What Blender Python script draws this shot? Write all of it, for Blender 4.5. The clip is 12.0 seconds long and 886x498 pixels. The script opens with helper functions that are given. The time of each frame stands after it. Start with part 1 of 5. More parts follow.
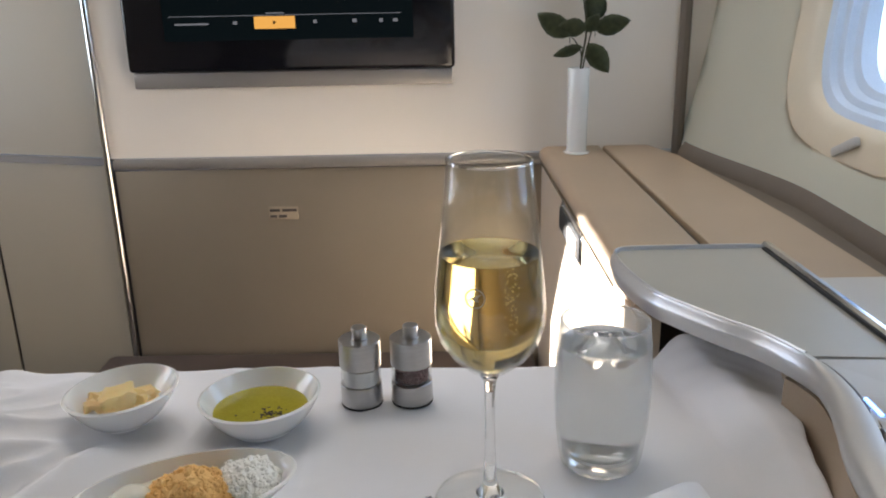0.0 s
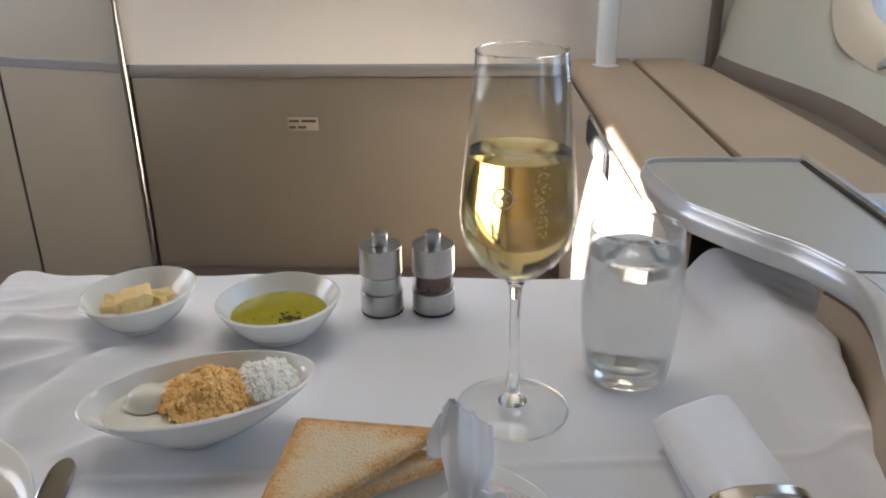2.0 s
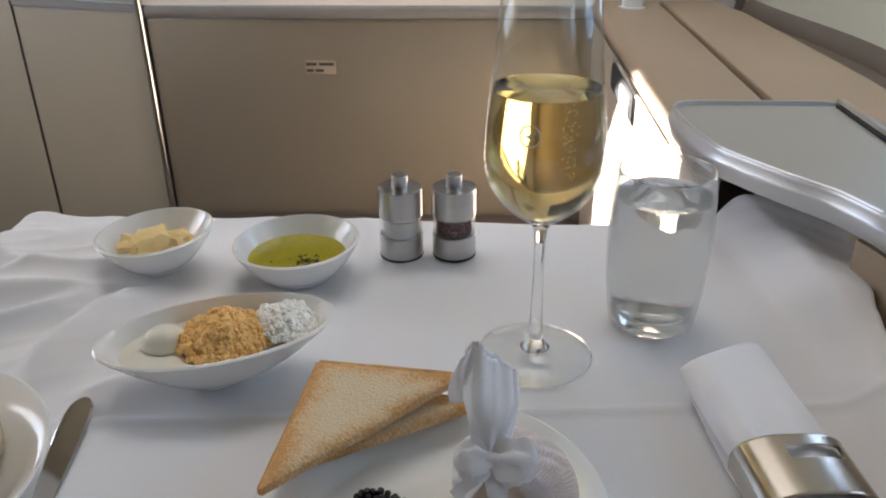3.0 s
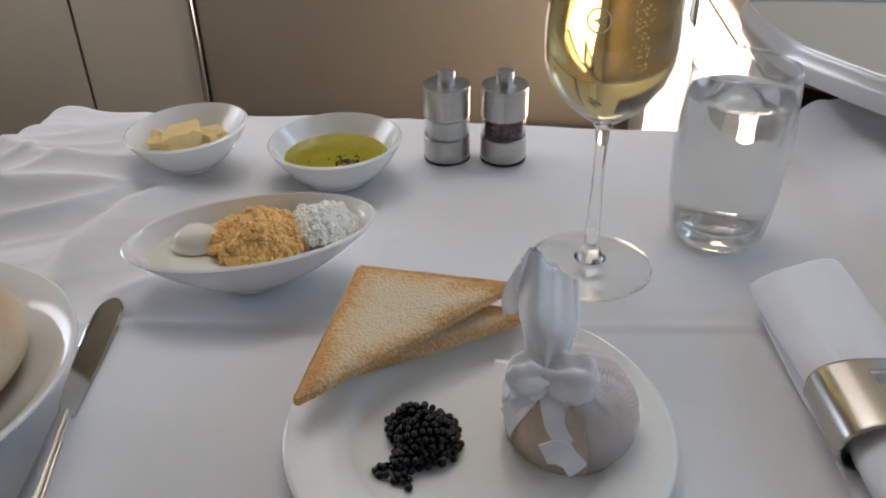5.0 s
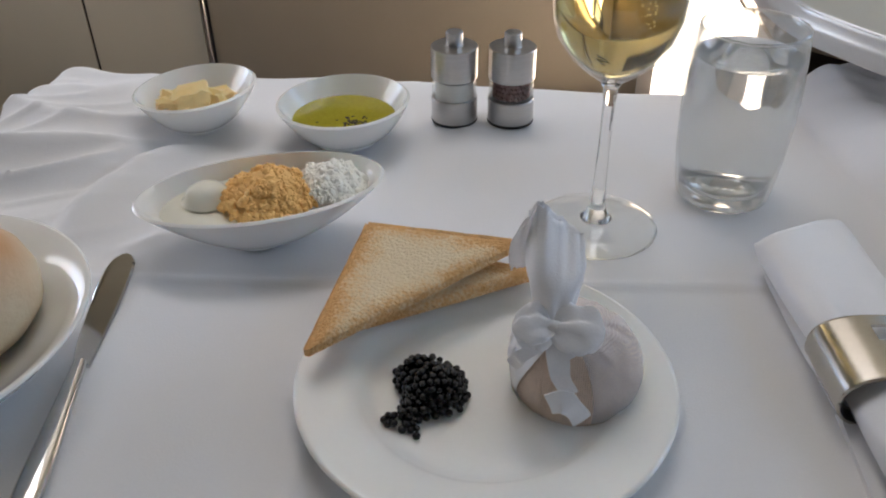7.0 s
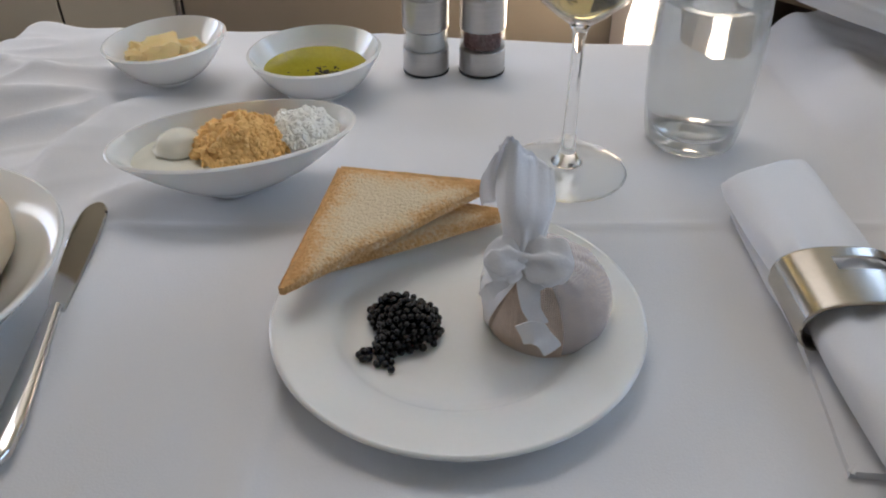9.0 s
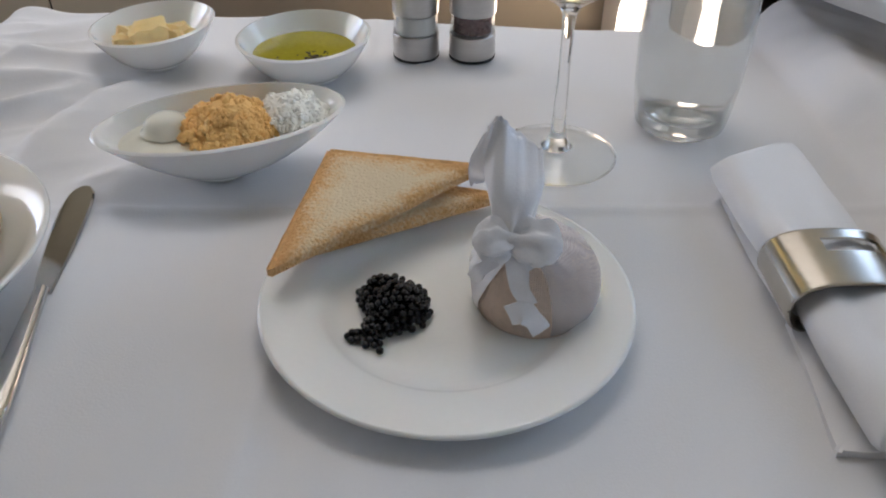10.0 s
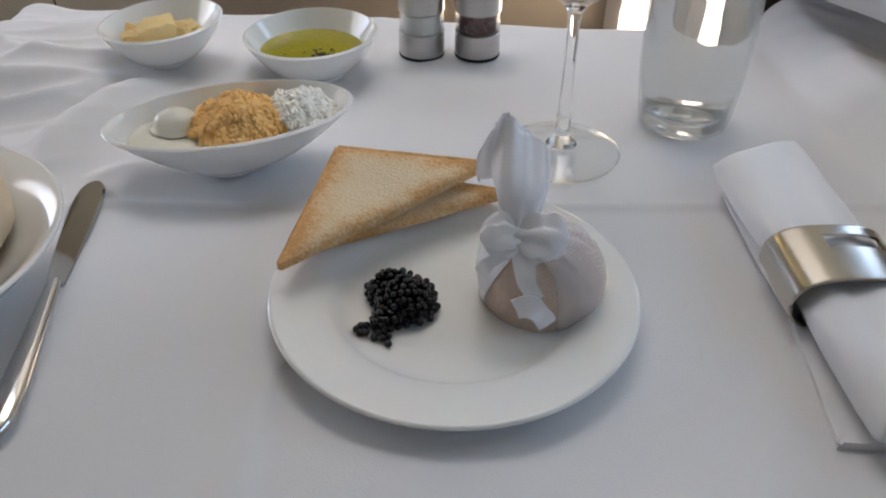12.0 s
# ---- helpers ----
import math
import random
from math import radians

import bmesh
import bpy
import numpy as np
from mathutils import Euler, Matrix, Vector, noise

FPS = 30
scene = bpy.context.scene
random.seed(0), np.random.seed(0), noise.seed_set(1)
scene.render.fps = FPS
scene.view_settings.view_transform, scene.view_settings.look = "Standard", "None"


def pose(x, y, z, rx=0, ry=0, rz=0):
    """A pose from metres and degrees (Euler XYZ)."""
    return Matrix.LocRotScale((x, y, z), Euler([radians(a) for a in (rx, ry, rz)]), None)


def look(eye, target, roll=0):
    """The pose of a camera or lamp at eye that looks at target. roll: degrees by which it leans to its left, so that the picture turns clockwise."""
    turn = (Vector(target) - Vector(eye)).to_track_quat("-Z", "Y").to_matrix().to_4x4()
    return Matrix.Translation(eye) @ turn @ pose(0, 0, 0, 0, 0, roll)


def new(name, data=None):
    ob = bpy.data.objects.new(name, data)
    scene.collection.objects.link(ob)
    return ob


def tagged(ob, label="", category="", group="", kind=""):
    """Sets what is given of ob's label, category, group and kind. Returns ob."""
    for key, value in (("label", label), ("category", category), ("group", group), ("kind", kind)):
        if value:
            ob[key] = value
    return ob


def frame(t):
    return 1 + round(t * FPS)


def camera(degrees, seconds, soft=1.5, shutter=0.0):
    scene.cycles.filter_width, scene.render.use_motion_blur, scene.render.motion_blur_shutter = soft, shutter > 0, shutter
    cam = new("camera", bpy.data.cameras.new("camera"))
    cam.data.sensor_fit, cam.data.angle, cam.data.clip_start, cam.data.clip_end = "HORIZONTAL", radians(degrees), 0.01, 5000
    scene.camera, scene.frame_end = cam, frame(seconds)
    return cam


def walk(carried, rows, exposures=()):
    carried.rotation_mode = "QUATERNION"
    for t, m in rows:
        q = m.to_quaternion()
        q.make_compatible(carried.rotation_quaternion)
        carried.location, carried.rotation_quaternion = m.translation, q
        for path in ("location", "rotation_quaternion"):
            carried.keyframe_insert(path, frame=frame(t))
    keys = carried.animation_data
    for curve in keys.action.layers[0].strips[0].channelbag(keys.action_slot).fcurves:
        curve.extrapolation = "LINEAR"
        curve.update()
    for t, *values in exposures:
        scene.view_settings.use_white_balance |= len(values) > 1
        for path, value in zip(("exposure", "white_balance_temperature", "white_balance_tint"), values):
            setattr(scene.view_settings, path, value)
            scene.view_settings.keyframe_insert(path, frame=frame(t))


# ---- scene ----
cam = camera(56.8, 12.0, soft=2.0)
PATH = [
    (0, (0.011, 0.086, 1.036), (-0.014, 1.985, 0.409), -1.2),
    (0.5, (0.011, 0.088, 1.031), (-0.021, 1.978, 0.377), -1.2),
    (1, (0.009, 0.091, 1.026), (-0.034, 1.966, 0.333), -1.1),
    (1.5, (0.008, 0.097, 1.021), (-0.046, 1.954, 0.281), -0.9),
    (2, (0.006, 0.103, 1.015), (-0.065, 1.934, 0.214), -0.6),
    (2.5, (0.005, 0.107, 1.009), (-0.083, 1.914, 0.156), -0.7),
    (3, (0.002, 0.114, 1.004), (-0.108, 1.891, 0.094), -0.6),
    (5, (-0.008, 0.143, 0.98), (-0.198, 1.808, -0.111), -0.8),
    (5.5, (-0.01, 0.149, 0.973), (-0.212, 1.787, -0.156), -1.1),
    (6, (-0.01, 0.143, 0.976), (-0.215, 1.762, -0.18), -0.9),
    (6.5, (-0.01, 0.137, 0.976), (-0.216, 1.766, -0.165), -0.7),
    (7, (-0.009, 0.134, 0.976), (-0.205, 1.761, -0.17), -0.6),
    (7.5, (-0.007, 0.134, 0.971), (-0.189, 1.749, -0.195), -0.6),
    (9.5, (-0.005, 0.119, 0.965), (-0.129, 1.704, -0.248), 0.0),
    (10, (-0.004, 0.119, 0.962), (-0.12, 1.701, -0.257), 0.2),
    (10.5, (-0.005, 0.118, 0.962), (-0.114, 1.697, -0.26), 0.4),
    (11, (-0.004, 0.116, 0.963), (-0.111, 1.692, -0.264), 0.6),
    (11.5, (-0.006, 0.115, 0.964), (-0.113, 1.691, -0.262), 0.6),
    (12, (-0.007, 0.113, 0.964), (-0.123, 1.693, -0.257), 0.4),
]
walk(cam, [(t, look(eye, target, roll)) for t, eye, target, roll in PATH], [(0, 3.01, 6150, 13), (2.5, 3.00, 6130, 13), (5, 3.01, 6080, 13), (12, 3.08, 6010, 13)])

# ---- light ----
world = bpy.data.worlds.new("sky")
scene.world = world
world.use_nodes = True
wn, wl = world.node_tree.nodes, world.node_tree.links
sky = wn.new("ShaderNodeTexSky")
sky.sky_type, sky.sun_disc = "NISHITA", False
sky.sun_elevation, sky.sun_rotation = radians(19), radians(-97)
sky.altitude = 9000
wn["Background"].inputs["Strength"].default_value = 0.06
wl.new(sky.outputs["Color"], wn["Background"].inputs["Color"])

SUN_WAY = Vector((math.cos(radians(19)), -0.10, -math.sin(radians(19)))).normalized()
sun = new("sun", bpy.data.lights.new("sun", "SUN"))
sun.data.energy, sun.data.angle, sun.data.color = 5.0, radians(0.5), (1.0, 0.96, 0.90)
sun.matrix_world = look((0, 0, 5), Vector((0, 0, 5)) + SUN_WAY)


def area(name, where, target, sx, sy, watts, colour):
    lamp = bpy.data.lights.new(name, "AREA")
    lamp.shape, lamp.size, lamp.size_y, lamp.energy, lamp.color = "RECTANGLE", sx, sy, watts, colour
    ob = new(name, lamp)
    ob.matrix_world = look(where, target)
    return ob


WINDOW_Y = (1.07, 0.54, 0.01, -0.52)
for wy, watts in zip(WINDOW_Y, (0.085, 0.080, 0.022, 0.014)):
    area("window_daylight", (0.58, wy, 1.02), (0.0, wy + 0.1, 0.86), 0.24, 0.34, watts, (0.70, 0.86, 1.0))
# added fill under the ceiling to brighten the front wall; no fixture there
area("ceiling_fill", (-0.10, 1.18, 2.04), (-0.10, 1.22, 0), 1.2, 0.45, 0.92, (1.0, 0.95, 0.88))
# fill lamp before the closed aisle wall, standing in for unseen far windows
area("aisle_fill", (-1.46, 0.88, 1.05), (0.0, 0.60, 0.75), 1.0, 0.5, 0.84, (1.0, 0.98, 0.95))

# ---- materials ----


def mat(name, colour, rough=0.5, metal=0.0, vary=0.06, scale=30.0, bump=0.0, bump_scale=400.0, stretch=(1, 1, 1), coat=0.0, sss=0.0, sheen=0.0):
    m = bpy.data.materials.new(name)
    m.use_nodes = True
    n, l = m.node_tree.nodes, m.node_tree.links
    b = n["Principled BSDF"]
    b.inputs["Roughness"].default_value, b.inputs["Metallic"].default_value = rough, metal
    b.inputs["Coat Weight"].default_value = coat
    b.inputs["Coat Roughness"].default_value = 0.08
    b.inputs["Sheen Weight"].default_value = sheen
    if sss:
        b.inputs["Subsurface Weight"].default_value = sss
        b.inputs["Subsurface Radius"].default_value = (0.006, 0.004, 0.003) if sss < 0.5 else (0.0010, 0.0008, 0.0006)
        b.inputs["Subsurface Scale"].default_value = 1.0
    tc = n.new("ShaderNodeTexCoord")
    mp = n.new("ShaderNodeMapping")
    mp.inputs["Scale"].default_value = stretch
    l.new(tc.outputs["Object"], mp.inputs["Vector"])
    coarse, fine = n.new("ShaderNodeTexNoise"), n.new("ShaderNodeTexNoise")
    coarse.inputs["Scale"].default_value, coarse.inputs["Detail"].default_value = scale, 4
    fine.inputs["Scale"].default_value, fine.inputs["Detail"].default_value = bump_scale, 3
    for node in (coarse, fine):
        l.new(mp.outputs["Vector"], node.inputs["Vector"])
    add = n.new("ShaderNodeMath")
    add.operation = "ADD"
    l.new(coarse.outputs["Fac"], add.inputs[0]), l.new(fine.outputs["Fac"], add.inputs[1])
    ramp = n.new("ShaderNodeMapRange")
    ramp.inputs["From Min"].default_value, ramp.inputs["From Max"].default_value = 0.6, 1.4
    l.new(add.outputs[0], ramp.inputs["Value"])
    mix = n.new("ShaderNodeMix")
    mix.data_type = "RGBA"
    mix.inputs["A"].default_value = (*[c * (1 - vary) for c in colour], 1)
    mix.inputs["B"].default_value = (*[min(1, c * (1 + vary)) for c in colour], 1)
    l.new(ramp.outputs["Result"], mix.inputs["Factor"])
    l.new(mix.outputs["Result"], b.inputs["Base Color"])
    if bump:
        bp = n.new("ShaderNodeBump")
        bp.inputs["Strength"].default_value, bp.inputs["Distance"].default_value = 1.0, bump
        l.new(fine.outputs["Fac"], bp.inputs["Height"])
        l.new(bp.outputs["Normal"], b.inputs["Normal"])
    return m


def clear(name, colour, ior, rough=0.0):
    m = bpy.data.materials.new(name)
    m.use_nodes = True
    b = m.node_tree.nodes["Principled BSDF"]
    b.inputs["Base Color"].default_value = (*colour, 1)
    b.inputs["Transmission Weight"].default_value = 1.0
    b.inputs["IOR"].default_value, b.inputs["Roughness"].default_value = ior, rough
    return m


def glow(name, colour, strength):
    m = bpy.data.materials.new(name)
    m.use_nodes = True
    b = m.node_tree.nodes["Principled BSDF"]
    b.inputs["Base Color"].default_value = (*[0.1 * c for c in colour], 1)
    b.inputs["Emission Color"].default_value = (*colour, 1)
    b.inputs["Emission Strength"].default_value = strength
    b.inputs["Roughness"].default_value = 0.09
    return m


CLOTH = mat("cotton_cloth", (0.80, 0.80, 0.82), 0.85, vary=0.02, scale=12, bump=0.00012, bump_scale=900, sheen=0.15)
NAPKIN = mat("napkin_cotton", (0.82, 0.82, 0.84), 0.85, vary=0.03, scale=20, bump=0.0001, bump_scale=1200, sheen=0.2)
CHINA = mat("white_porcelain", (0.84, 0.84, 0.82), 0.14, vary=0.015, scale=15, coat=0.3, sss=0.12)
STEEL = mat("brushed_steel", (0.50, 0.49, 0.48), 0.30, 1.0, vary=0.10, scale=40, bump=0.00003, bump_scale=300, stretch=(1, 1, 14))
POLISHED = mat("polished_steel", (0.62, 0.60, 0.57), 0.12, 1.0, vary=0.05, scale=60)
RINGSTEEL = mat("satin_ring_steel", (0.55, 0.52, 0.47), 0.20, 1.0, vary=0.08, scale=50, bump=0.00002, bump_scale=500)
CHROME = mat("chrome_trim", (0.66, 0.65, 0.63), 0.16, 1.0, vary=0.04, scale=20)
SILVER = mat("silver_paint", (0.60, 0.60, 0.60), 0.32, 0.45, vary=0.04, scale=12, bump=0.00002, bump_scale=900)
GREY_TRIM = mat("grey_satin_trim", (0.30, 0.28, 0.26), 0.4, 0.4, vary=0.05, scale=20)
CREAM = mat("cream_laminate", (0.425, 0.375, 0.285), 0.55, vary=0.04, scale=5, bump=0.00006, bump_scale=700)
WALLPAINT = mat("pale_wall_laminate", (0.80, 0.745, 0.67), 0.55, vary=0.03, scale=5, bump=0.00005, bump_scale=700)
TAUPE = mat("taupe_metallic_panel", (0.30, 0.255, 0.195), 0.36, 0.45, vary=0.07, scale=6, bump=0.00004, bump_scale=900)
FRONTPANEL = mat("light_beige_panel", (0.62, 0.52, 0.40), 0.45, vary=0.05, scale=9, bump=0.00008, bump_scale=600)
LEATHER = mat("beige_leather", (0.42, 0.32, 0.22), 0.55, vary=0.07, scale=9, bump=0.00016, bump_scale=520)
DARKLEATHER = mat("dark_brown_leather", (0.075, 0.055, 0.045), 0.55, vary=0.12, scale=14, bump=0.0002, bump_scale=450)
SIDEWALL = mat("fuselage_lining", (0.69, 0.61, 0.47), 0.42, vary=0.04, scale=4, bump=0.00006, bump_scale=600)
# also colours the shaded gap and cove beside the side lining
DARK_BROWN = mat("dark_brown_matte", (0.17, 0.14, 0.11), 0.7, vary=0.08, scale=20, bump=0.0002, bump_scale=700)
BLACKGLASS = mat("black_screen_glass", (0.006, 0.006, 0.008), 0.09, vary=0.2, scale=3)
RUBBER = mat("black_rubber", (0.02, 0.02, 0.02), 0.7)
DARK = mat("dark_gap", (0.03, 0.028, 0.026), 0.8)
TRAYTOP = mat("warm_grey_tray_surface", (0.42, 0.405, 0.355), 0.38, vary=0.04, scale=10, bump=0.00005, bump_scale=800)
PLASTIC = mat("light_grey_plastic", (0.52, 0.51, 0.49), 0.4, vary=0.03, scale=12, bump=0.00004, bump_scale=900)
CARPET = mat("brown_carpet", (0.09, 0.075, 0.06), 0.95, vary=0.2, scale=60, bump=0.002, bump_scale=500)


def thin_glass(name, falloff):
    m = bpy.data.materials.new(name)
    m.use_nodes = True
    n, l = m.node_tree.nodes, m.node_tree.links
    out = n["Material Output"]
    clear_, shine, lw, power, fres, mix = n.new("ShaderNodeBsdfTransparent"), n.new("ShaderNodeBsdfGlossy"), n.new("ShaderNodeLayerWeight"), n.new("ShaderNodeMath"), n.new("ShaderNodeMath"), n.new("ShaderNodeMixShader")
    lw.inputs["Blend"].default_value = 0.5
    power.operation, fres.operation = "POWER", "MULTIPLY_ADD"
    power.inputs[1].default_value, fres.inputs[1].default_value, fres.inputs[2].default_value = falloff, 0.95, 0.045
    l.new(lw.outputs["Facing"], power.inputs[0]), l.new(power.outputs[0], fres.inputs[0])
    clear_.inputs["Color"].default_value = (0.985, 0.99, 0.985, 1)
    shine.inputs["Roughness"].default_value = 0.01
    l.new(fres.outputs[0], mix.inputs[0]), l.new(clear_.outputs[0], mix.inputs[1]), l.new(shine.outputs[0], mix.inputs[2])
    l.new(mix.outputs[0], out.inputs["Surface"])
    return m


THIN = thin_glass("thin_blown_glass", 5.0)


def misted_glass(name, share):
    """Thin glass with a breath of condensation on it, in uneven patches."""
    m = thin_glass(name, 3.6)
    n, l = m.node_tree.nodes, m.node_tree.links
    base = n["Material Output"].inputs["Surface"].links[0].from_socket
    mist, through_, both, top = n.new("ShaderNodeBsdfDiffuse"), n.new("ShaderNodeBsdfTranslucent"), n.new("ShaderNodeMixShader"), n.new("ShaderNodeMixShader")
    mist.inputs["Color"].default_value = through_.inputs["Color"].default_value = (0.97, 0.98, 0.97, 1)
    tc, patches, ramp = n.new("ShaderNodeTexCoord"), n.new("ShaderNodeTexNoise"), n.new("ShaderNodeMapRange")
    patches.inputs["Scale"].default_value, patches.inputs["Detail"].default_value = 45, 4
    ramp.inputs["From Min"].default_value, ramp.inputs["From Max"].default_value = 0.35, 0.70
    ramp.inputs["To Min"].default_value, ramp.inputs["To Max"].default_value = share * 0.88, share * 1.15
    l.new(tc.outputs["Object"], patches.inputs["Vector"]), l.new(patches.outputs["Fac"], ramp.inputs["Value"])
    l.new(mist.outputs[0], both.inputs[1]), l.new(through_.outputs[0], both.inputs[2])
    l.new(ramp.outputs["Result"], top.inputs[0]), l.new(base, top.inputs[1]), l.new(both.outputs[0], top.inputs[2])
    l.new(top.outputs[0], n["Material Output"].inputs["Surface"])
    return m


MISTED = misted_glass("misted_tumbler_glass", 0.15)
GLASS = clear("clear_glass", (1, 1, 1), 1.48)
WINE = clear("pale_gold_wine", (0.92, 0.74, 0.31), 1.34)
WATER = clear("still_water", (0.98, 0.99, 1.0), 1.33)

# ---- mesh helpers ----


def tri(bm):
    bmesh.ops.recalc_face_normals(bm, faces=bm.faces)
    return bm


def finish(name, bm, material, smooth=True, sharp=35):
    tri(bm)
    me = bpy.data.meshes.new(name)
    if smooth:
        for f in bm.faces:
            f.smooth = True
        for e in bm.edges:
            if len(e.link_faces) == 2 and e.calc_face_angle(0) > radians(sharp):
                e.smooth = False
    bm.to_mesh(me)
    bm.free()
    me.materials.append(material)
    return me


def part(name, bm, material, parent, label="", smooth=True, sharp=35):
    ob = new(name, finish(name, bm, material, smooth, sharp))
    ob.parent = parent
    return tagged(ob, label)


def solid(name, bm, material, label, category, kind="", group="", at=(0, 0, 0), turn=0, sharp=35):
    ob = new(name, finish(name, bm, material, True, sharp))
    ob.location, ob.rotation_euler = at, (0, 0, radians(turn))
    return tagged(ob, label, category, group, kind)


def thing(name, at, label, category, group="", kind="", turn=0):
    ob = new(name)
    ob.location, ob.rotation_euler = at, (0, 0, radians(turn))
    ob.empty_display_size = 0.02
    return tagged(ob, label, category, group, kind)


def lathe(profile, n=64, sx=1.0, sy=1.0, bm=None, at=(0, 0, 0)):
    """Turns (radius, height) rows about z; a radius of zero closes the end."""
    bm = bm or bmesh.new()
    rings = []
    for r, z in profile:
        if r < 1e-6:
            rings.append([bm.verts.new((at[0], at[1], at[2] + z))])
        else:
            rings.append([bm.verts.new((at[0] + r * sx * math.cos(2 * math.pi * k / n), at[1] + r * sy * math.sin(2 * math.pi * k / n), at[2] + z)) for k in range(n)])
    for a, b in zip(rings, rings[1:]):
        for k in range(n):
            j = (k + 1) % n
            if len(a) == 1 and len(b) == 1:
                continue
            if len(a) == 1:
                bm.faces.new((a[0], b[j], b[k]))
            elif len(b) == 1:
                bm.faces.new((a[k], a[j], b[0]))
            else:
                bm.faces.new((a[k], a[j], b[j], b[k]))
    return bm


def box(x0, x1, y0, y1, z0, z1, bevel=0.0, seg=2, bm=None):
    bm = bm or bmesh.new()
    made = bmesh.ops.create_cube(bm, size=1)["verts"]
    bmesh.ops.scale(bm, vec=(x1 - x0, y1 - y0, z1 - z0), verts=made)
    bmesh.ops.translate(bm, vec=((x0 + x1) / 2, (y0 + y1) / 2, (z0 + z1) / 2), verts=made)
    if bevel:
        edges = list({e for v in made for e in v.link_edges})
        bmesh.ops.bevel(bm, geom=edges, offset=bevel, segments=seg, affect="EDGES", profile=0.5)
    return bm


def spline(points, steps=8, closed=False):
    """A smooth line through the points."""
    p = [Vector(q) for q in points]
    n = len(p)
    out = []
    for i in range(n if closed else n - 1):
        a, b, c, d = (p[(i + k) % n] if closed else p[min(max(i + k, 0), n - 1)] for k in (-1, 0, 1, 2))
        for s in range(steps):
            t = s / steps
            out.append(0.5 * (2 * b + (c - a) * t + (2 * a - 5 * b + 4 * c - d) * t * t + (3 * b - a - 3 * c + d) * t ** 3))
    if not closed:
        out.append(p[-1])
    return out


def sweep(line, profile, up=Vector((0, 0, 1)), bm=None, cap=True, size=None):
    """Carries a closed profile of (side, up) rows along a line; size scales it along the way."""
    bm = bm or bmesh.new()
    rings = []
    for i, q in enumerate(line):
        way = (line[min(i + 1, len(line) - 1)] - line[max(i - 1, 0)]).normalized()
        side = way.cross(up).normalized()
        top = side.cross(way).normalized()
        k = size(i / (len(line) - 1)) if size else (1, 1)
        rings.append([bm.verts.new(q + side * a * k[0] + top * b * k[1]) for a, b in profile])
    m = len(profile)
    for a, b in zip(rings, rings[1:]):
        for k in range(m):
            bm.faces.new((a[k], a[(k + 1) % m], b[(k + 1) % m], b[k]))
    if cap:
        bm.faces.new(rings[0]), bm.faces.new(rings[-1][::-1])
    return bm


def circle(r, n=12, ry=None):
    return [(r * math.cos(2 * math.pi * k / n), (ry or r) * math.sin(2 * math.pi * k / n)) for k in range(n)]


def slab(outline, z0, z1, bevel=0.0, bm=None):
    """An upright prism over a plan outline of (x, y)."""
    bm = bm or bmesh.new()
    lo = [bm.verts.new((x, y, z0)) for x, y in outline]
    hi = [bm.verts.new((x, y, z1)) for x, y in outline]
    n = len(lo)
    for k in range(n):
        bm.faces.new((lo[k], lo[(k + 1) % n], hi[(k + 1) % n], hi[k]))
    top, base = bm.faces.new(hi), bm.faces.new(lo[::-1])
    if bevel:
        bmesh.ops.bevel(bm, geom=list(top.edges), offset=bevel, segments=3, affect="EDGES", profile=0.5)
    return bm


def smooth01(t):
    t = min(1.0, max(0.0, t))
    return t * t * (3 - 2 * t)


def oval(cy, cz, a, b, n=48):
    pts = []
    for k in range(n):
        t = 2 * math.pi * k / n
        c, s_ = math.cos(t), math.sin(t)
        pts.append((cy + a * math.copysign(abs(c) ** 0.5, c), cz + b * math.copysign(abs(s_) ** 0.5, s_)))
    return pts


def ring_wall(loops):
    """Joins closed loops of equal count, one after another."""
    bm = bmesh.new()
    rows = [[bm.verts.new(q) for q in loop] for loop in loops]
    for a, b in zip(rows, rows[1:]):
        for k in range(len(a)):
            j = (k + 1) % len(a)
            bm.faces.new((a[k], a[j], b[j], b[k]))
    return bm


WALL_Y, TOP = 1.50, 0.70

# ---- the suite: floor, ceiling, walls ----
solid("floor", box(-1.6, 0.75, -1.6, 1.9, -0.05, 0.0), CARPET, "brown carpeted cabin floor under the suite", "floor", "structure")
solid("ceiling", box(-1.6, 0.75, -1.6, 1.9, 2.1, 2.15), WALLPAINT, "pale curved cabin ceiling lining overhead", "ceiling", "structure")
# unseen rear wall, dark so that little light bounces onto the near table
solid("wall_rear", box(-1.5, 0.75, -1.36, -1.30, 0, 2.1), DARK_BROWN, "unseen dark brown wall closing the rear, kept dark against bounce light", "wall", "structure")

back = solid("wall_front", box(-0.588, 0.66, WALL_Y, WALL_Y + 0.05, 0.746, 2.1), WALLPAINT, "pale grey laminate partition carrying the screen", "wall", "structure")
lower = solid("lower_panel", box(-0.584, 0.62, WALL_Y - 0.002, WALL_Y + 0.05, 0.0, 0.724, 0.002), TAUPE, "taupe metallic panel below the chair rail", "wall panel", "structure")
solid("chair_rail", sweep([Vector((-0.584, WALL_Y, 0.735)), Vector((0.41, WALL_Y, 0.735))], [(-0.004, -0.0095), (0.004, -0.0095), (0.0065, -0.006), (0.0070, 0.0), (0.0060, 0.006), (0.003, 0.0095), (-0.004, 0.0095)]), GREY_TRIM, "grey satin chair rail across the front partition", "trim", "structure")

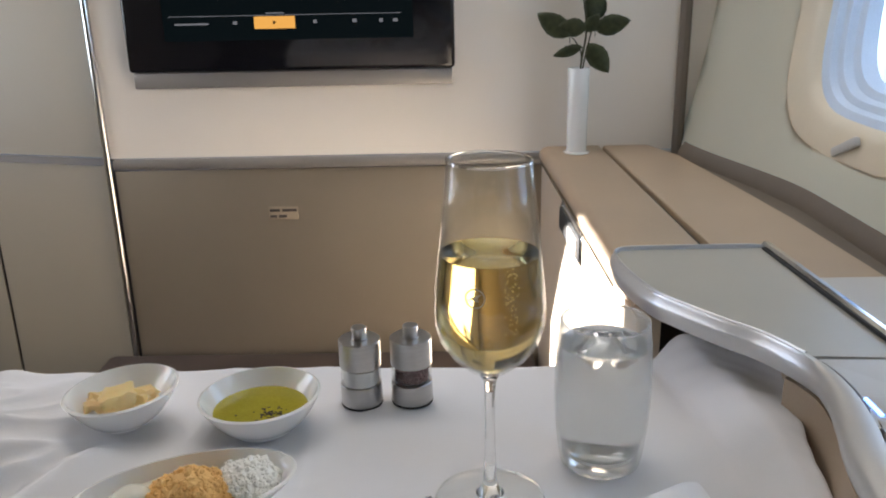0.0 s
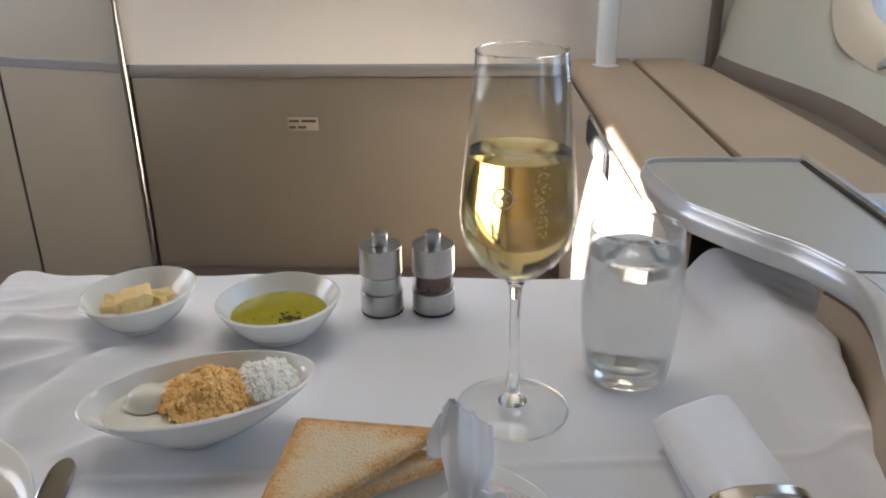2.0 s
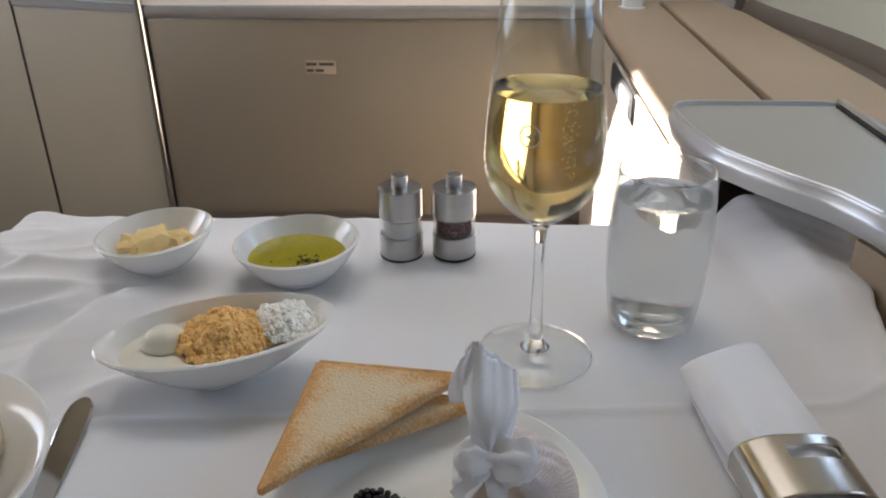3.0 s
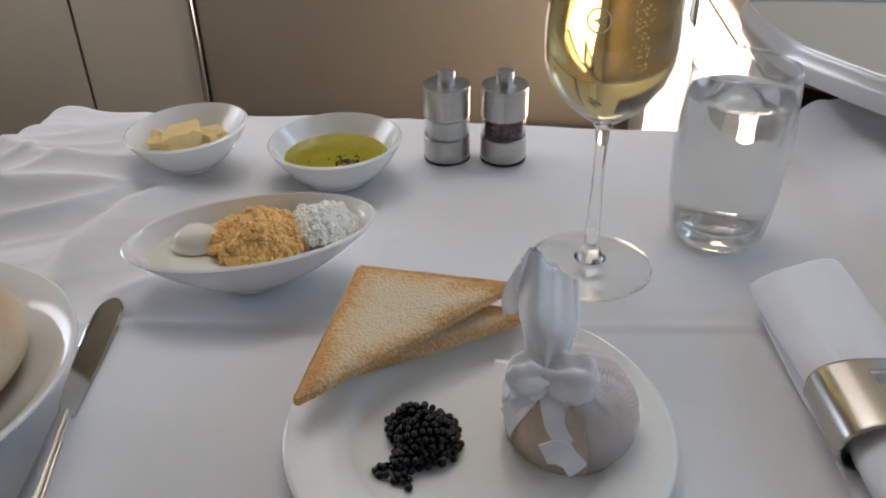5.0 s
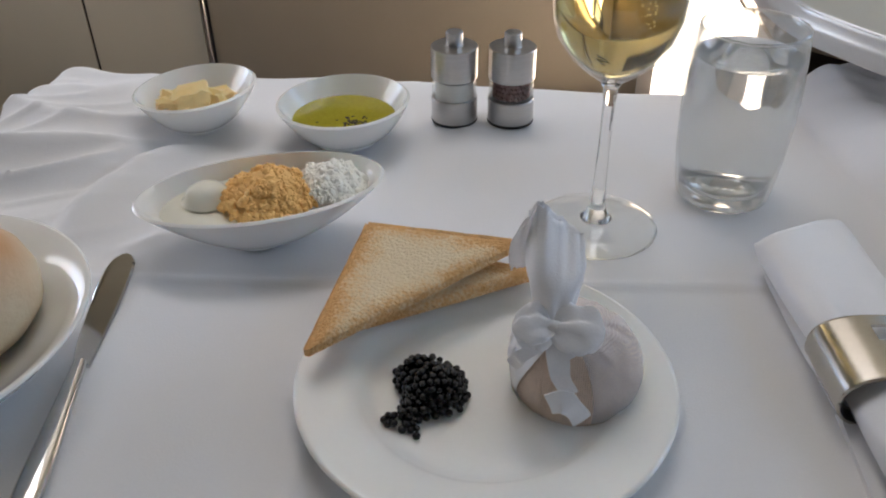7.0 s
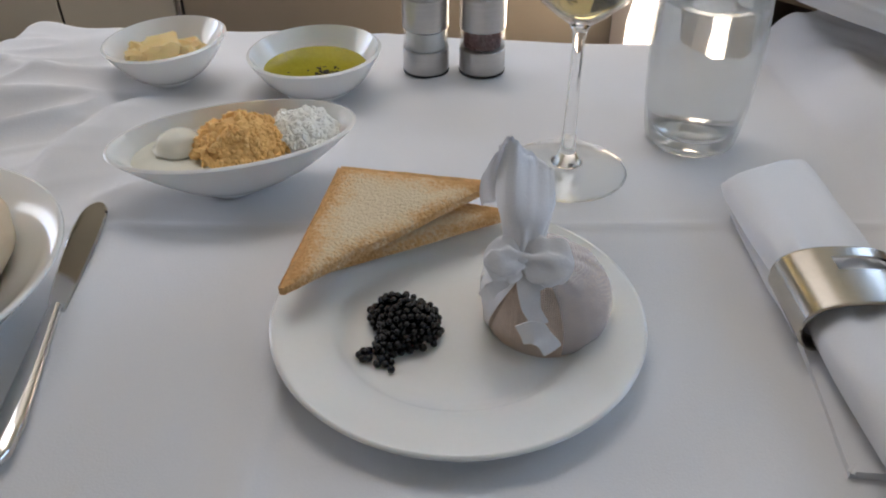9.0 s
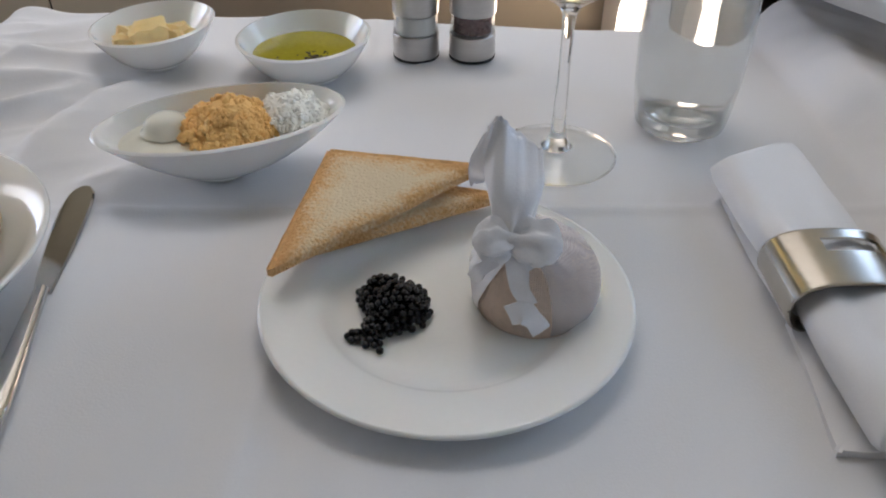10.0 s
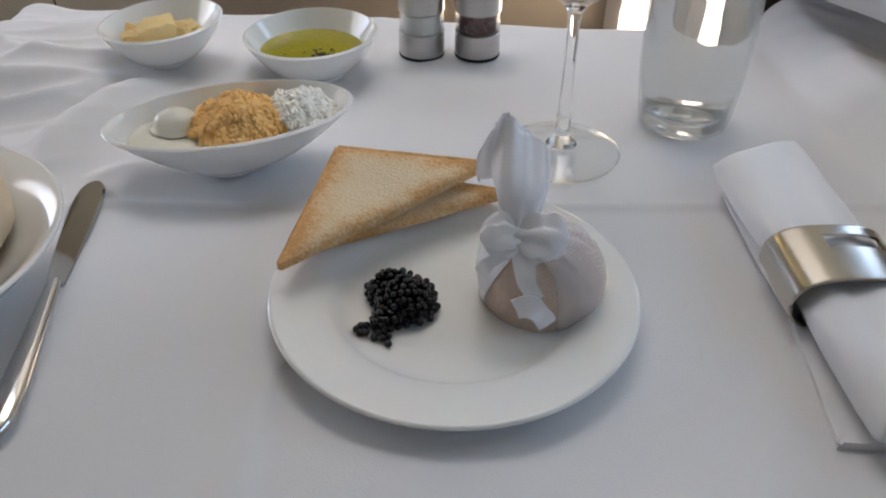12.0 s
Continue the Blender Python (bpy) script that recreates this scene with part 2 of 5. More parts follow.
# the closet front at the aisle side, turned away a little
A, B, C = (-0.600, 1.505), (-0.853, 1.568), (-1.6, 1.76)
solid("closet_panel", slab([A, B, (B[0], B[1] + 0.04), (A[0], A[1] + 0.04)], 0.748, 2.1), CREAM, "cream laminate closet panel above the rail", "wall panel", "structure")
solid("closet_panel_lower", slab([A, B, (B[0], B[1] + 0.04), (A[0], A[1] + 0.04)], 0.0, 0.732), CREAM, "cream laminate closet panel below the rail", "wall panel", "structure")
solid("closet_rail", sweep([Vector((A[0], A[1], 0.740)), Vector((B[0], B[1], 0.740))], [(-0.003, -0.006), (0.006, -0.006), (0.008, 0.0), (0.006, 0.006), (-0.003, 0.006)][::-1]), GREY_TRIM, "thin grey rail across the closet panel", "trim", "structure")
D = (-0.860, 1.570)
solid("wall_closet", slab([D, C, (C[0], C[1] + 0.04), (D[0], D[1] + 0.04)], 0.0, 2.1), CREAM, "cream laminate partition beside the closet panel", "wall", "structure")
solid("closet_gap", slab([(B[0] + 0.002, B[1] + 0.004), (D[0] - 0.002, D[1] + 0.004), (D[0] - 0.002, D[1] + 0.03), (B[0] + 0.002, B[1] + 0.03)], 0.0, 2.1), DARK, "dark seam between two closet panels", "trim", "structure")
solid("corner_strip", sweep([Vector((-0.594, WALL_Y - 0.002, 0.0)), Vector((-0.594, WALL_Y - 0.002, 2.1))], circle(0.0062, 12), up=Vector((0, 1, 0))), CHROME, "polished metal strip in the partition corner", "trim", "structure")
solid("corner_strip_shadow_gap", box(-0.6, -0.585, WALL_Y + 0.008, WALL_Y + 0.03, 0, 2.1), DARK, "dark joint behind the metal corner strip", "trim", "structure")

# unseen aisle wall, its hole cut to shape the counter's sun patch
HOLE = [(1.03, 1.338), (1.27, 1.338), (1.36, 1.29), (1.43, 1.215), (1.525, 1.08), (1.525, 0.80), (1.03, 0.80)]
RIMS = [(-1.6, 2.1), (1.2, 2.1), (1.9, 2.1), (1.9, 1.3), (1.9, 0.8), (1.9, 0.0), (-1.6, 0.0)]
solid("wall_aisle", ring_wall([[(-1.5, y, z) for y, z in RIMS], [(-1.5, y, z) for y, z in HOLE], [(-1.55, y, z) for y, z in HOLE], [(-1.55, y, z) for y, z in RIMS], [(-1.5, y, z) for y, z in RIMS]]), CREAM, "unseen cream wall across the aisle, its opening cut to shape the sun patch", "wall", "structure")

# fuselage lining at the window side, with its window openings
def lining_x(y, z):
    base = 0.405 + 0.068 * smooth01((1.5 - y) / 0.40)
    return base + 0.055 * math.sin(min(1.0, max(0.0, (z - 0.75) / 0.7)) * math.pi) - 0.25 * max(0.0, z - 1.35) ** 1.4


def lining():
    bm = bmesh.new()
    ys = [-1.6 + 0.025 * k for k in range(125)]
    zs = [0.0, 0.3, 0.6, 0.72] + [0.755 + 0.0245 * k for k in range(56)]
    ys = [y for y in ys if y < 1.5] + [1.5]
    grid = [[bm.verts.new((lining_x(y, z), y, z)) for z in zs] for y in ys]
    for i in range(len(ys) - 1):
        for k in range(len(zs) - 1):
            ym, zm = (ys[i] + ys[i + 1]) / 2, (zs[k] + zs[k + 1]) / 2
            if any(((ym - w) / 0.180) ** 4 + ((zm - 1.07) / 0.242) ** 4 < 1 for w in WINDOW_Y):
                continue
            bm.faces.new((grid[i][k], grid[i + 1][k], grid[i + 1][k + 1], grid[i][k + 1]))
    bmesh.ops.solidify(bm, geom=list(bm.faces), thickness=-0.004)
    return bm


solid("wall_window_side", lining(), SIDEWALL, "off-white moulded cabin side lining with oval windows", "wall", "structure", sharp=60)


def window(cy):
    w = thing("window", (0, 0, 0), "oval cabin window with a moulded pale bezel and bright sky outside", "window", "cabin windows", "structure")
    cz = 1.07
    def loop(a, b, dx):
        return [(lining_x(y, z) + dx, y, z) for y, z in oval(cy, cz, a, b)]
    part("bezel", ring_wall([loop(0.198, 0.260, 0.0010), loop(0.194, 0.256, -0.0003), loop(0.164, 0.226, -0.0010), loop(0.154, 0.216, 0.005), loop(0.150, 0.212, 0.012)]), SIDEWALL, w, "off-white rounded bezel", sharp=70)
    part("inner_frame", ring_wall([loop(0.151, 0.213, 0.011), loop(0.141, 0.203, 0.014), loop(0.138, 0.200, 0.022), loop(0.130, 0.192, 0.024), loop(0.127, 0.189, 0.034), loop(0.118, 0.180, 0.037), loop(0.115, 0.177, 0.055)]), WINFRAME, w, "inner frame with blue sky light put into its colour", sharp=30)
    bm = bmesh.new()
    bm.faces.new([bm.verts.new(q) for q in loop(0.119, 0.181, 0.056)])
    geom = bmesh.ops.extrude_face_region(bm, geom=list(bm.faces))["geom"]
    bmesh.ops.translate(bm, vec=(0.004, 0, 0), verts=[g for g in geom if isinstance(g, bmesh.types.BMVert)])
    pane = part("pane", bm, GLASS, w, "clear acrylic pane")
    pane.visible_shadow = False
    return w


# the blue of the sky light is put into the frame colour
WINFRAME = mat("window_frame_sky_tint", (0.58, 0.68, 0.82), 0.4, vary=0.05)
for wy in WINDOW_Y:
    window(wy)
tab = thing("window_shade_tab", (lining_x(1.07, 0.83) - 0.004, 1.072, 0.832), "small grey pull tab below the cabin window", "pull tab")
part("tab", box(-0.004, 0.004, -0.032, 0.032, -0.006, 0.006, 0.003), PLASTIC, tab)
tab.rotation_euler = (radians(-24), 0, radians(0))
# groove between partition and lining
solid("corner_gasket", sweep([Vector((0.402, WALL_Y - 0.006, 0.3)), Vector((0.402, WALL_Y - 0.006, 2.1))], circle(0.010, 10), up=Vector((0, 1, 0))), DARK_BROWN, "dark rubber gasket in the partition corner", "trim", "structure")
# dark strip; its colour gives the shade in the gap behind the counter
solid("gap_shade_strip", slab([(0.34, 1.495), (0.405, 1.495), (0.475, 1.05), (0.475, -1.3), (0.34, -1.3)], 0.70, 0.7405), DARK_BROWN, "dark brown strip whose colour stands for the shaded gap between counter and lining", "trim", "structure")
# the shade at the lining's foot is coloured into this upstand
bm = bmesh.new()
rows = [[bm.verts.new((lining_x(y, z) - o, y, z)) for y in [-1.3 + 0.025 * k for k in range(112)]] for z, o in ((0.735, 0.012), (0.745, 0.007), (0.757, 0.0035), (0.764, 0.0))]
for a, b in zip(rows, rows[1:]):
    for k in range(111):
        bm.faces.new((a[k], a[k + 1], b[k + 1], b[k]))
solid("cove_shade_strip", bm, DARK_BROWN, "dark brown upstand whose colour stands for the shade at the lining's foot", "trim", "structure")

# ---- side counter under the window ----
CT = 0.755
def counter_front():
    prof = [(0.004, -0.024), (-0.001, -0.021), (-0.003, -0.015), (-0.001, -0.008), (0.005, -0.002), (0.014, 0.0), (0.100, 0.0), (0.104, -0.004), (0.104, -0.050)]
    bm = bmesh.new()
    rings = [[bm.verts.new((0.166 + 0.014 * (1.5 - y) / 0.6 + a, y, CT + b)) for a, b in prof] for y in (1.498, 1.40, 1.30, 1.20, 1.1, 1.0, 0.9, 0.80)]
    for a, b in zip(rings, rings[1:]):
        for k in range(len(prof)):
            j = (k + 1) % len(prof)
            bm.faces.new((a[k], a[j], b[j], b[k]))
    bm.faces.new(rings[0]), bm.faces.new(rings[-1])
    return bm


counter = thing("side_counter", (0, 0, 0), "beige leather-topped side counter under the cabin windows", "counter")
part("front_top", counter_front(), LEATHER, counter, "padded beige leather rounded over the front edge", sharp=50)
part("rear_top", slab([(0.274, 1.498), (0.352, 1.498), (0.379, 1.40), (0.401, 1.19), (0.416, 1.03), (0.4255, 0.827), (0.45, 0.2), (0.45, -0.4), (0.30, -0.4), (0.302, 0.6), (0.292, 0.86)], CT - 0.05, CT + 0.001, 0.006), LEATHER, counter, "flat beige leather lid")
part("lid_gap", slab([(0.268, 1.495), (0.276, 1.495), (0.296, 0.86), (0.286, 0.86)], CT - 0.05, CT - 0.008), DARK, counter, "dark gap along the lid")
part("front_panel", slab([(0.1685, 1.498), (0.192, 1.498), (0.206, 0.80), (0.1825, 0.80)], 0.0, CT - 0.027), FRONTPANEL, counter, "light beige front panel")
part("trim_rail", sweep([Vector((0.1675, 1.496, CT - 0.0255)), Vector((0.1785, 0.88, CT - 0.0255))], [(-0.0025, -0.002), (0.0025, -0.002), (0.0025, 0.002), (-0.0025, 0.002)]), CHROME, counter, "slim metal trim under the leather edge")
part("rear_body", slab([(0.21, 1.497), (0.35, 1.497), (0.44, 0.2), (0.44, -0.5), (0.31, -0.5), (0.31, 0.86), (0.21, 0.86)], 0.0, CT - 0.052), DARKLEATHER, counter)
latch = part("latch_frame", box(-0.004, 0.006, -0.088, 0.088, -0.022, 0.022, 0.008, 3), CHROME, counter, "rounded metal latch surround")
latch.location, latch.rotation_euler = (0.1725, 1.150, 0.7055), (0, 0, radians(1.3))
# raised near-black block in place of the shaded hollow of the latch
recess = part("latch_hollow_shade", box(-0.006, 0.0, -0.080, 0.080, -0.017, 0.017, 0.005, 2), DARK, latch, "near-black block standing in for the shaded latch hollow")
part("latch_lever", box(-0.009, -0.004, -0.074, -0.006, -0.013, 0.013, 0.003, 2), GREY_TRIM, latch, "grey latch lever")

# ---- fold-out tray and console arm ----
outer = spline([(0.322, 0.868, 0), (0.260, 0.868, 0), (0.190, 0.867, 0), (0.169, 0.858, 0), (0.163, 0.835, 0), (0.164, 0.795, 0), (0.176, 0.742, 0), (0.193, 0.711, 0), (0.216, 0.677, 0), (0.240, 0.645, 0), (0.255, 0.605, 0), (0.254, 0.570, 0), (0.244, 0.530, 0), (0.232, 0.487, 0), (0.226, 0.420, 0), (0.224, 0.30, 0), (0.224, 0.10, 0), (0.224, -0.20, 0)], 8)


def rim_width(i):
    s = i / (len(outer) - 1)
    return 0.006 + 0.003 * smooth01((s - 0.2) / 0.1) + 0.014 * smooth01((s - 0.55) / 0.2)


def arm():
    bm = bmesh.new()
    rings = []
    n = len(outer)
    for i, q in enumerate(outer):
        way = (outer[min(i + 1, n - 1)] - outer[max(i - 1, 0)]).normalized()
        inn = Vector((-way.y, way.x, 0))
        s = i / (n - 1)
        w = rim_width(i)
        h = 0.010 + 0.013 * smooth01((s - 0.14) / 0.08)
        top = 0.7785
        prof = [(w, top - 0.004), (w - 0.0015, top), (w * 0.55, top - 0.0002), (0.004, top - 0.003), (0.0008, top - 0.3 * h), (0.0, top - 0.55 * h), (0.003, top - 0.85 * h), (0.5 * w, top - h), (w, top - h)]
        rings.append([bm.verts.new((q.x + inn.x * a, q.y + inn.y * a, z)) for a, z in prof])
    m = 9
    for a, b in zip(rings, rings[1:]):
        for k in range(m):
            bm.faces.new((a[k], a[(k + 1) % m], b[(k + 1) % m], b[k]))
    bm.faces.new(rings[0]), bm.faces.new(rings[-1])
    return bm


def inset(d, i0, i1):
    out = []
    n = len(outer)
    for i in range(i0, i1):
        q = outer[i]
        way = (outer[min(i + 1, n - 1)] - outer[max(i - 1, 0)]).normalized()
        s = i / (n - 1)
        w = rim_width(i)
        out.append((q.x - way.y * (w + d), q.y + way.x * (w + d)))
    return out


console = thing("console_arm", (0, 0, 0), "silver-edged console arm with a warm grey tray surface", "console")
part("arm_frame", arm(), SILVER, console, "rounded silver-painted arm frame", sharp=50)
split = next(i for i, q in enumerate(outer) if q.y < 0.612 and i > 40)
edge = [p for p in inset(0.0003, 0, split) if p[0] < 0.3225]
part("tray_surface", slab(edge + [(0.334, 0.613), (0.3225, 0.862)], 0.758, 0.7755), TRAYTOP, console, "smooth warm grey tray surface")
lip = [Vector((x, y, 0.7786)) for x, y in inset(-0.0016, 2, split)]
part("tray_rim", sweep(lip, circle(0.0012, 10)), SILVER, console, "thin raised silver rim round the tray")
edge2 = inset(0.0012, split, len(outer))
edge2, edge3 = [p for p in edge2 if p[1] > 0.532], [p for p in edge2 if p[1] < 0.53]
part("arm_top", slab(edge3 + [(0.36, -0.2), (0.345, 0.511), (0.268, 0.511), (0.262, 0.516)], 0.755, 0.7778, 0.001), SILVER, console, "silver-painted top of the arm")
part("control_panel", slab(edge2 + [(0.2605, 0.523), (0.264, 0.516), (0.270, 0.5135), (0.343, 0.5135), (0.335, 0.607), (edge2[0][0], 0.607)], 0.755, 0.7775, 0.0015), PLASTIC, console, "pale plastic control panel")
part("tray_rail", sweep([Vector((0.323, 0.866, 0.776)), Vector((0.336, 0.60, 0.776)), Vector((0.36, 0.0, 0.776))], [(-0.004, -0.006), (0.004, -0.006), (0.0045, 0.003), (0.002, 0.0055), (-0.002, 0.0055), (-0.0045, 0.003)]), CHROME, console, "chrome rail beside the tray")
part("tray_rail_seal", sweep([Vector((0.3175, 0.858, 0.7765)), Vector((0.3305, 0.60, 0.7785))], [(-0.0012, -0.002), (0.0012, -0.002), (0.0012, 0.001), (-0.0012, 0.001)]), RUBBER, console, "black seal beside the rail")
btn = part("control_button", box(0.2715, 0.30, 0.528, 0.552, 0.777, 0.7795, 0.001), PLASTIC, console, "pale control key with a blue light line")
part("key_light", box(0.2695, 0.2715, 0.529, 0.551, 0.7772, 0.7788), glow("blue_key_light", (0.15, 0.35, 1.0), 0.8), btn, "thin blue key light")
body_line = [(q.x + 0.006, q.y) for q in outer[split - 4:]]
part("arm_body", slab(body_line + [(0.40, -0.2), (0.40, 0.60), (0.30, 0.66)], 0.0, 0.752), LEATHER, console, "beige leather console side")
part("far_support", slab([(0.263, 0.625), (0.40, 0.60), (0.40, 0.85), (0.290, 0.85), (0.281, 0.75)], 0.0, 0.752), LEATHER, console, "leather side below the tray")
shelf = solid("window_shelf_pad", slab([(0.342, 0.80), (0.425, 0.80), (0.44, 0.30), (0.366, 0.30)], CT + 0.001, CT + 0.012, 0.003), PLASTIC, "pale padded shelf strip on the counter beside the rail", "shelf pad")

# ---- foot rest below the screen ----
rest = thing("foot_rest", (0, 0, 0), "dark brown leather foot rest below the front panel", "foot rest")
part("cushion", box(-0.645, 0.16, 1.24, 1.495, 0.30, 0.374, 0.018, 3), DARKLEATHER, rest)
part("base", box(-0.60, 0.15, 1.19, 1.495, 0.0, 0.299), DARKLEATHER, rest)

# ---- screen ----
tv = thing("screen", (-0.2535, WALL_Y, 0.8955), "black wall screen showing a dark playback menu", "screen")
part("housing", box(-0.2725, 0.2725, -0.026, 0.0, 0.0, 0.345, 0.006, 3), BLACKGLASS, tv, "glossy black screen front")
part("sound_bar", box(-0.268, 0.268, -0.020, 0.0, -0.0275, -0.001, 0.003, 2), GREY_TRIM, tv, "grey satin bar under the screen")
SCREEN_DIM, SCREEN_ORANGE, SCREEN_GREY = glow("screen_dim_blue", (0.0003, 0.0006, 0.0007), 1.0), glow("screen_orange", (0.62, 0.30, 0.06), 0.17), glow("screen_grey", (0.35, 0.35, 0.36), 0.05)
part("picture", box(-0.205, 0.205, -0.0268, -0.0262, 0.05, 0.31), SCREEN_DIM, tv, "dim dark blue film picture")
part("progress_line", box(-0.195, 0.185, -0.0276, -0.0270, 0.0888, 0.0898), SCREEN_GREY, tv, "thin grey progress line")
part("play_key", box(-0.055, 0.012, -0.0276, -0.0270, 0.068, 0.0875), SCREEN_ORANGE, tv, "orange highlighted play key")
bm = bmesh.new()
bm.faces.new([bm.verts.new(v) for v in ((-0.024, -0.0279, 0.0745), (-0.024, -0.0279, 0.0815), (-0.018, -0.0279, 0.078))])
part("play_mark", bm, BLACKGLASS, tv, "dark play triangle")
for x0, x1, z0, z1 in ((-0.186, -0.130, 0.0755, 0.0785), (-0.090, -0.083, 0.0755, 0.0805), (0.042, 0.048, 0.0755, 0.081), (0.106, 0.113, 0.0755, 0.081), (0.150, 0.156, 0.075, 0.081), (0.172, 0.180, 0.0755, 0.0805), (-0.035, -0.005, 0.0915, 0.0935)):
    part("menu_mark", box(x0, x1, -0.0276, -0.0270, z0, z1), SCREEN_GREY, tv, "small pale menu mark")

# ---- notice plate ----
plate = thing("notice_plate", (-0.2915, WALL_Y - 0.002, 0.643), "small brown notice plate with two rows of lettering", "notice")
part("plate", box(-0.0265, 0.0265, -0.002, 0.0, -0.0115, 0.0115, 0.0006), mat("notice_brown", (0.33, 0.27, 0.20), 0.45), plate)
INK = mat("dark_ink", (0.05, 0.04, 0.035), 0.6)
for x0, x1, z in ((-0.024, -0.006, 0.0055), (-0.002, 0.024, 0.0055), (-0.024, -0.012, -0.0055), (-0.009, 0.006, -0.0055)):
    part("lettering", box(x0, x1, -0.0026, -0.0021, z - 0.0024, z + 0.0024), INK, plate)

# ---- table and cloth ----
table = thing("dining_table", (0, 0, 0), "fold-out dining table under the white cloth", "table")
part("table_top", box(-0.405, 0.235, 0.02, 0.765, 0.672, 0.696, 0.008, 3), PLASTIC, table)
part("table_arm", box(0.20, 0.26, 0.25, 0.45, 0.60, 0.671, 0.01, 2), SILVER, table, "silver support arm")

XL, YF = -0.409, 0.768


def cloth_height(x, y):
    z = TOP
    z += 0.0019 * noise.noise((x * 8, y * 8, 0.3)) + 0.0009 * noise.noise((x * 19 + 2, y * 13, 2.3)) + 0.0005 * noise.noise((x * 24, y * 24, 5.1))
    left = smooth01((-0.225 - x) / 0.12)
    u, v = 0.88 * y - 0.47 * x, 0.47 * y + 0.88 * x
    ridge = 1 - abs(noise.noise((u * 20 + 0.6 * noise.noise((x * 5, y * 5, 1.0)), v * 3.2, 2.2))) * 2.2
    fine = 1 - abs(noise.noise((u * 38, v * 7, 7.2))) * 2.2
    z += left * (0.0165 * max(0.0, ridge) ** 2 + 0.0036 * max(0.0, fine) ** 2) * (0.12 + 0.88 * smooth01((y - 0.48) / 0.12)) * (0.25 + 0.75 * smooth01((YF - y) / 0.07)) - left * 0.001
    # one long soft fold between the bread plate and the butter dish, and a short one by the knife
    d = x + 0.284 - 0.0465 * max(0.0, (y - 0.53) / 0.11) ** 2.2
    z += 0.0105 * math.exp(-(d / (0.024 if d > 0 else 0.010)) ** 2) * smooth01((y - 0.495) / 0.045) * (1 - smooth01((y - 0.612) / 0.028))
    along, off = 0.753 * (x + 0.236) + 0.658 * (y - 0.510), 0.658 * (x + 0.236) - 0.753 * (y - 0.510)
    z += 0.0020 * math.exp(-(off / 0.0045) ** 2 - (along / 0.016) ** 4)
    wide = 1 - abs(noise.noise((x * 7 + 3.1, y * 4.4, 4.4))) * 2.5
    z += 0.0017 * max(0.0, wide) ** 2
    z += 0.0017 * math.exp(-((y - 0.497 - 0.085 * x) / 0.0035) ** 2)
    d = x + 0.100 + 0.015 * (y - 0.4)
    z += 0.0026 * math.exp(-(d / (0.005 if d > 0 else 0.016)) ** 2) * (1 - 0.6 * smooth01((y - 0.34) / 0.05))
    foot_x = 0.224 - 0.15 * max(0.0, y - 0.60)
    right = smooth01((x - foot_x + 0.016) / 0.034)
    z += right * (0.014 + 0.016 * smooth01((y - 0.50) / 0.15)) + right * (0.004 * noise.noise((x * 30, y * 22, 8.0)) + 0.002 * noise.noise((x * 60 + y * 50, y * 30, 3.0)))
    return z


def cloth():
    bm = bmesh.new()
    nx, ny, drop, step = 250, 270, 0.13, 0.004
    ys = [0.02 + (YF - 0.02) * k / ny for k in range(ny + 1)]
    rows = []
    edge_right = lambda y: 0.250 + 0.027 * smooth01((y - 0.52) / 0.22)
    for y in ys:
        xr = edge_right(y)
        row = []
        for k in range(nx + 1):
            x = XL + (xr - XL) * k / nx
            round_l = max(0.0, 0.012 - (x - XL))
            round_f = max(0.0, 0.012 - (YF - y))
            z = cloth_height(x, y) - round_l ** 2 * 30 - round_f ** 2 * 30
            row.append(bm.verts.new((x, y, z)))
        rows.append(row)
    def hang(line, outx, outy):
        made = [line]
        for j in range(1, 9):
            d = drop * (j / 8)
            nxt = []
            for i, v in enumerate(line):
                wob = 0.012 * (j / 8) * math.sin(i * 0.11 + 0.6 * math.sin(i * 0.05))
                nxt.append(bm.verts.new((v.co.x + outx * (0.004 + 0.012 * (j / 8) + wob), v.co.y + outy * (0.004 + 0.012 * (j / 8) + wob), v.co.z - 0.004 - d)))
            for i in range(len(line) - 1):
                bm.faces.new((made[-1][i], made[-1][i + 1], nxt[i + 1], nxt[i]))
            made.append(nxt)
        return made
    for a, b in zip(rows, rows[1:]):
        for k in range(nx):
            bm.faces.new((a[k], a[k + 1], b[k + 1], b[k]))
    hl = hang([r[0] for r in rows], -1, 0)
    hf = hang(rows[-1][: int(nx * 0.93)], 0, 1)
    for j in range(8):
        bm.faces.new((hl[j][-1], hl[j + 1][-1], hf[j + 1][0], hf[j][0])) if j else bm.faces.new((hl[0][-1], hl[1][-1], hf[1][0]))
    return bm


cl = solid("tablecloth", cloth(), CLOTH, "white cotton tablecloth with soft folds spread over the table", "tablecloth", sharp=80)
thick = cl.modifiers.new("thickness", "SOLIDIFY")
thick.thickness, thick.offset = 0.001, -1

# ---- things on the counter ----
vase = thing("vase", (0.2195, 1.440, CT), "slim white tube vase holding a single rose", "vase")
part("tube", lathe([(0, 0.0), (0.021, 0.0), (0.0215, 0.002), (0.0165, 0.003), (0.0163, 0.02), (0.0175, 0.138), (0.0172, 0.1395), (0.0155, 0.139), (0.0150, 0.03), (0, 0.028)], 40), CHINA, vase)

# ---- things on the table ----


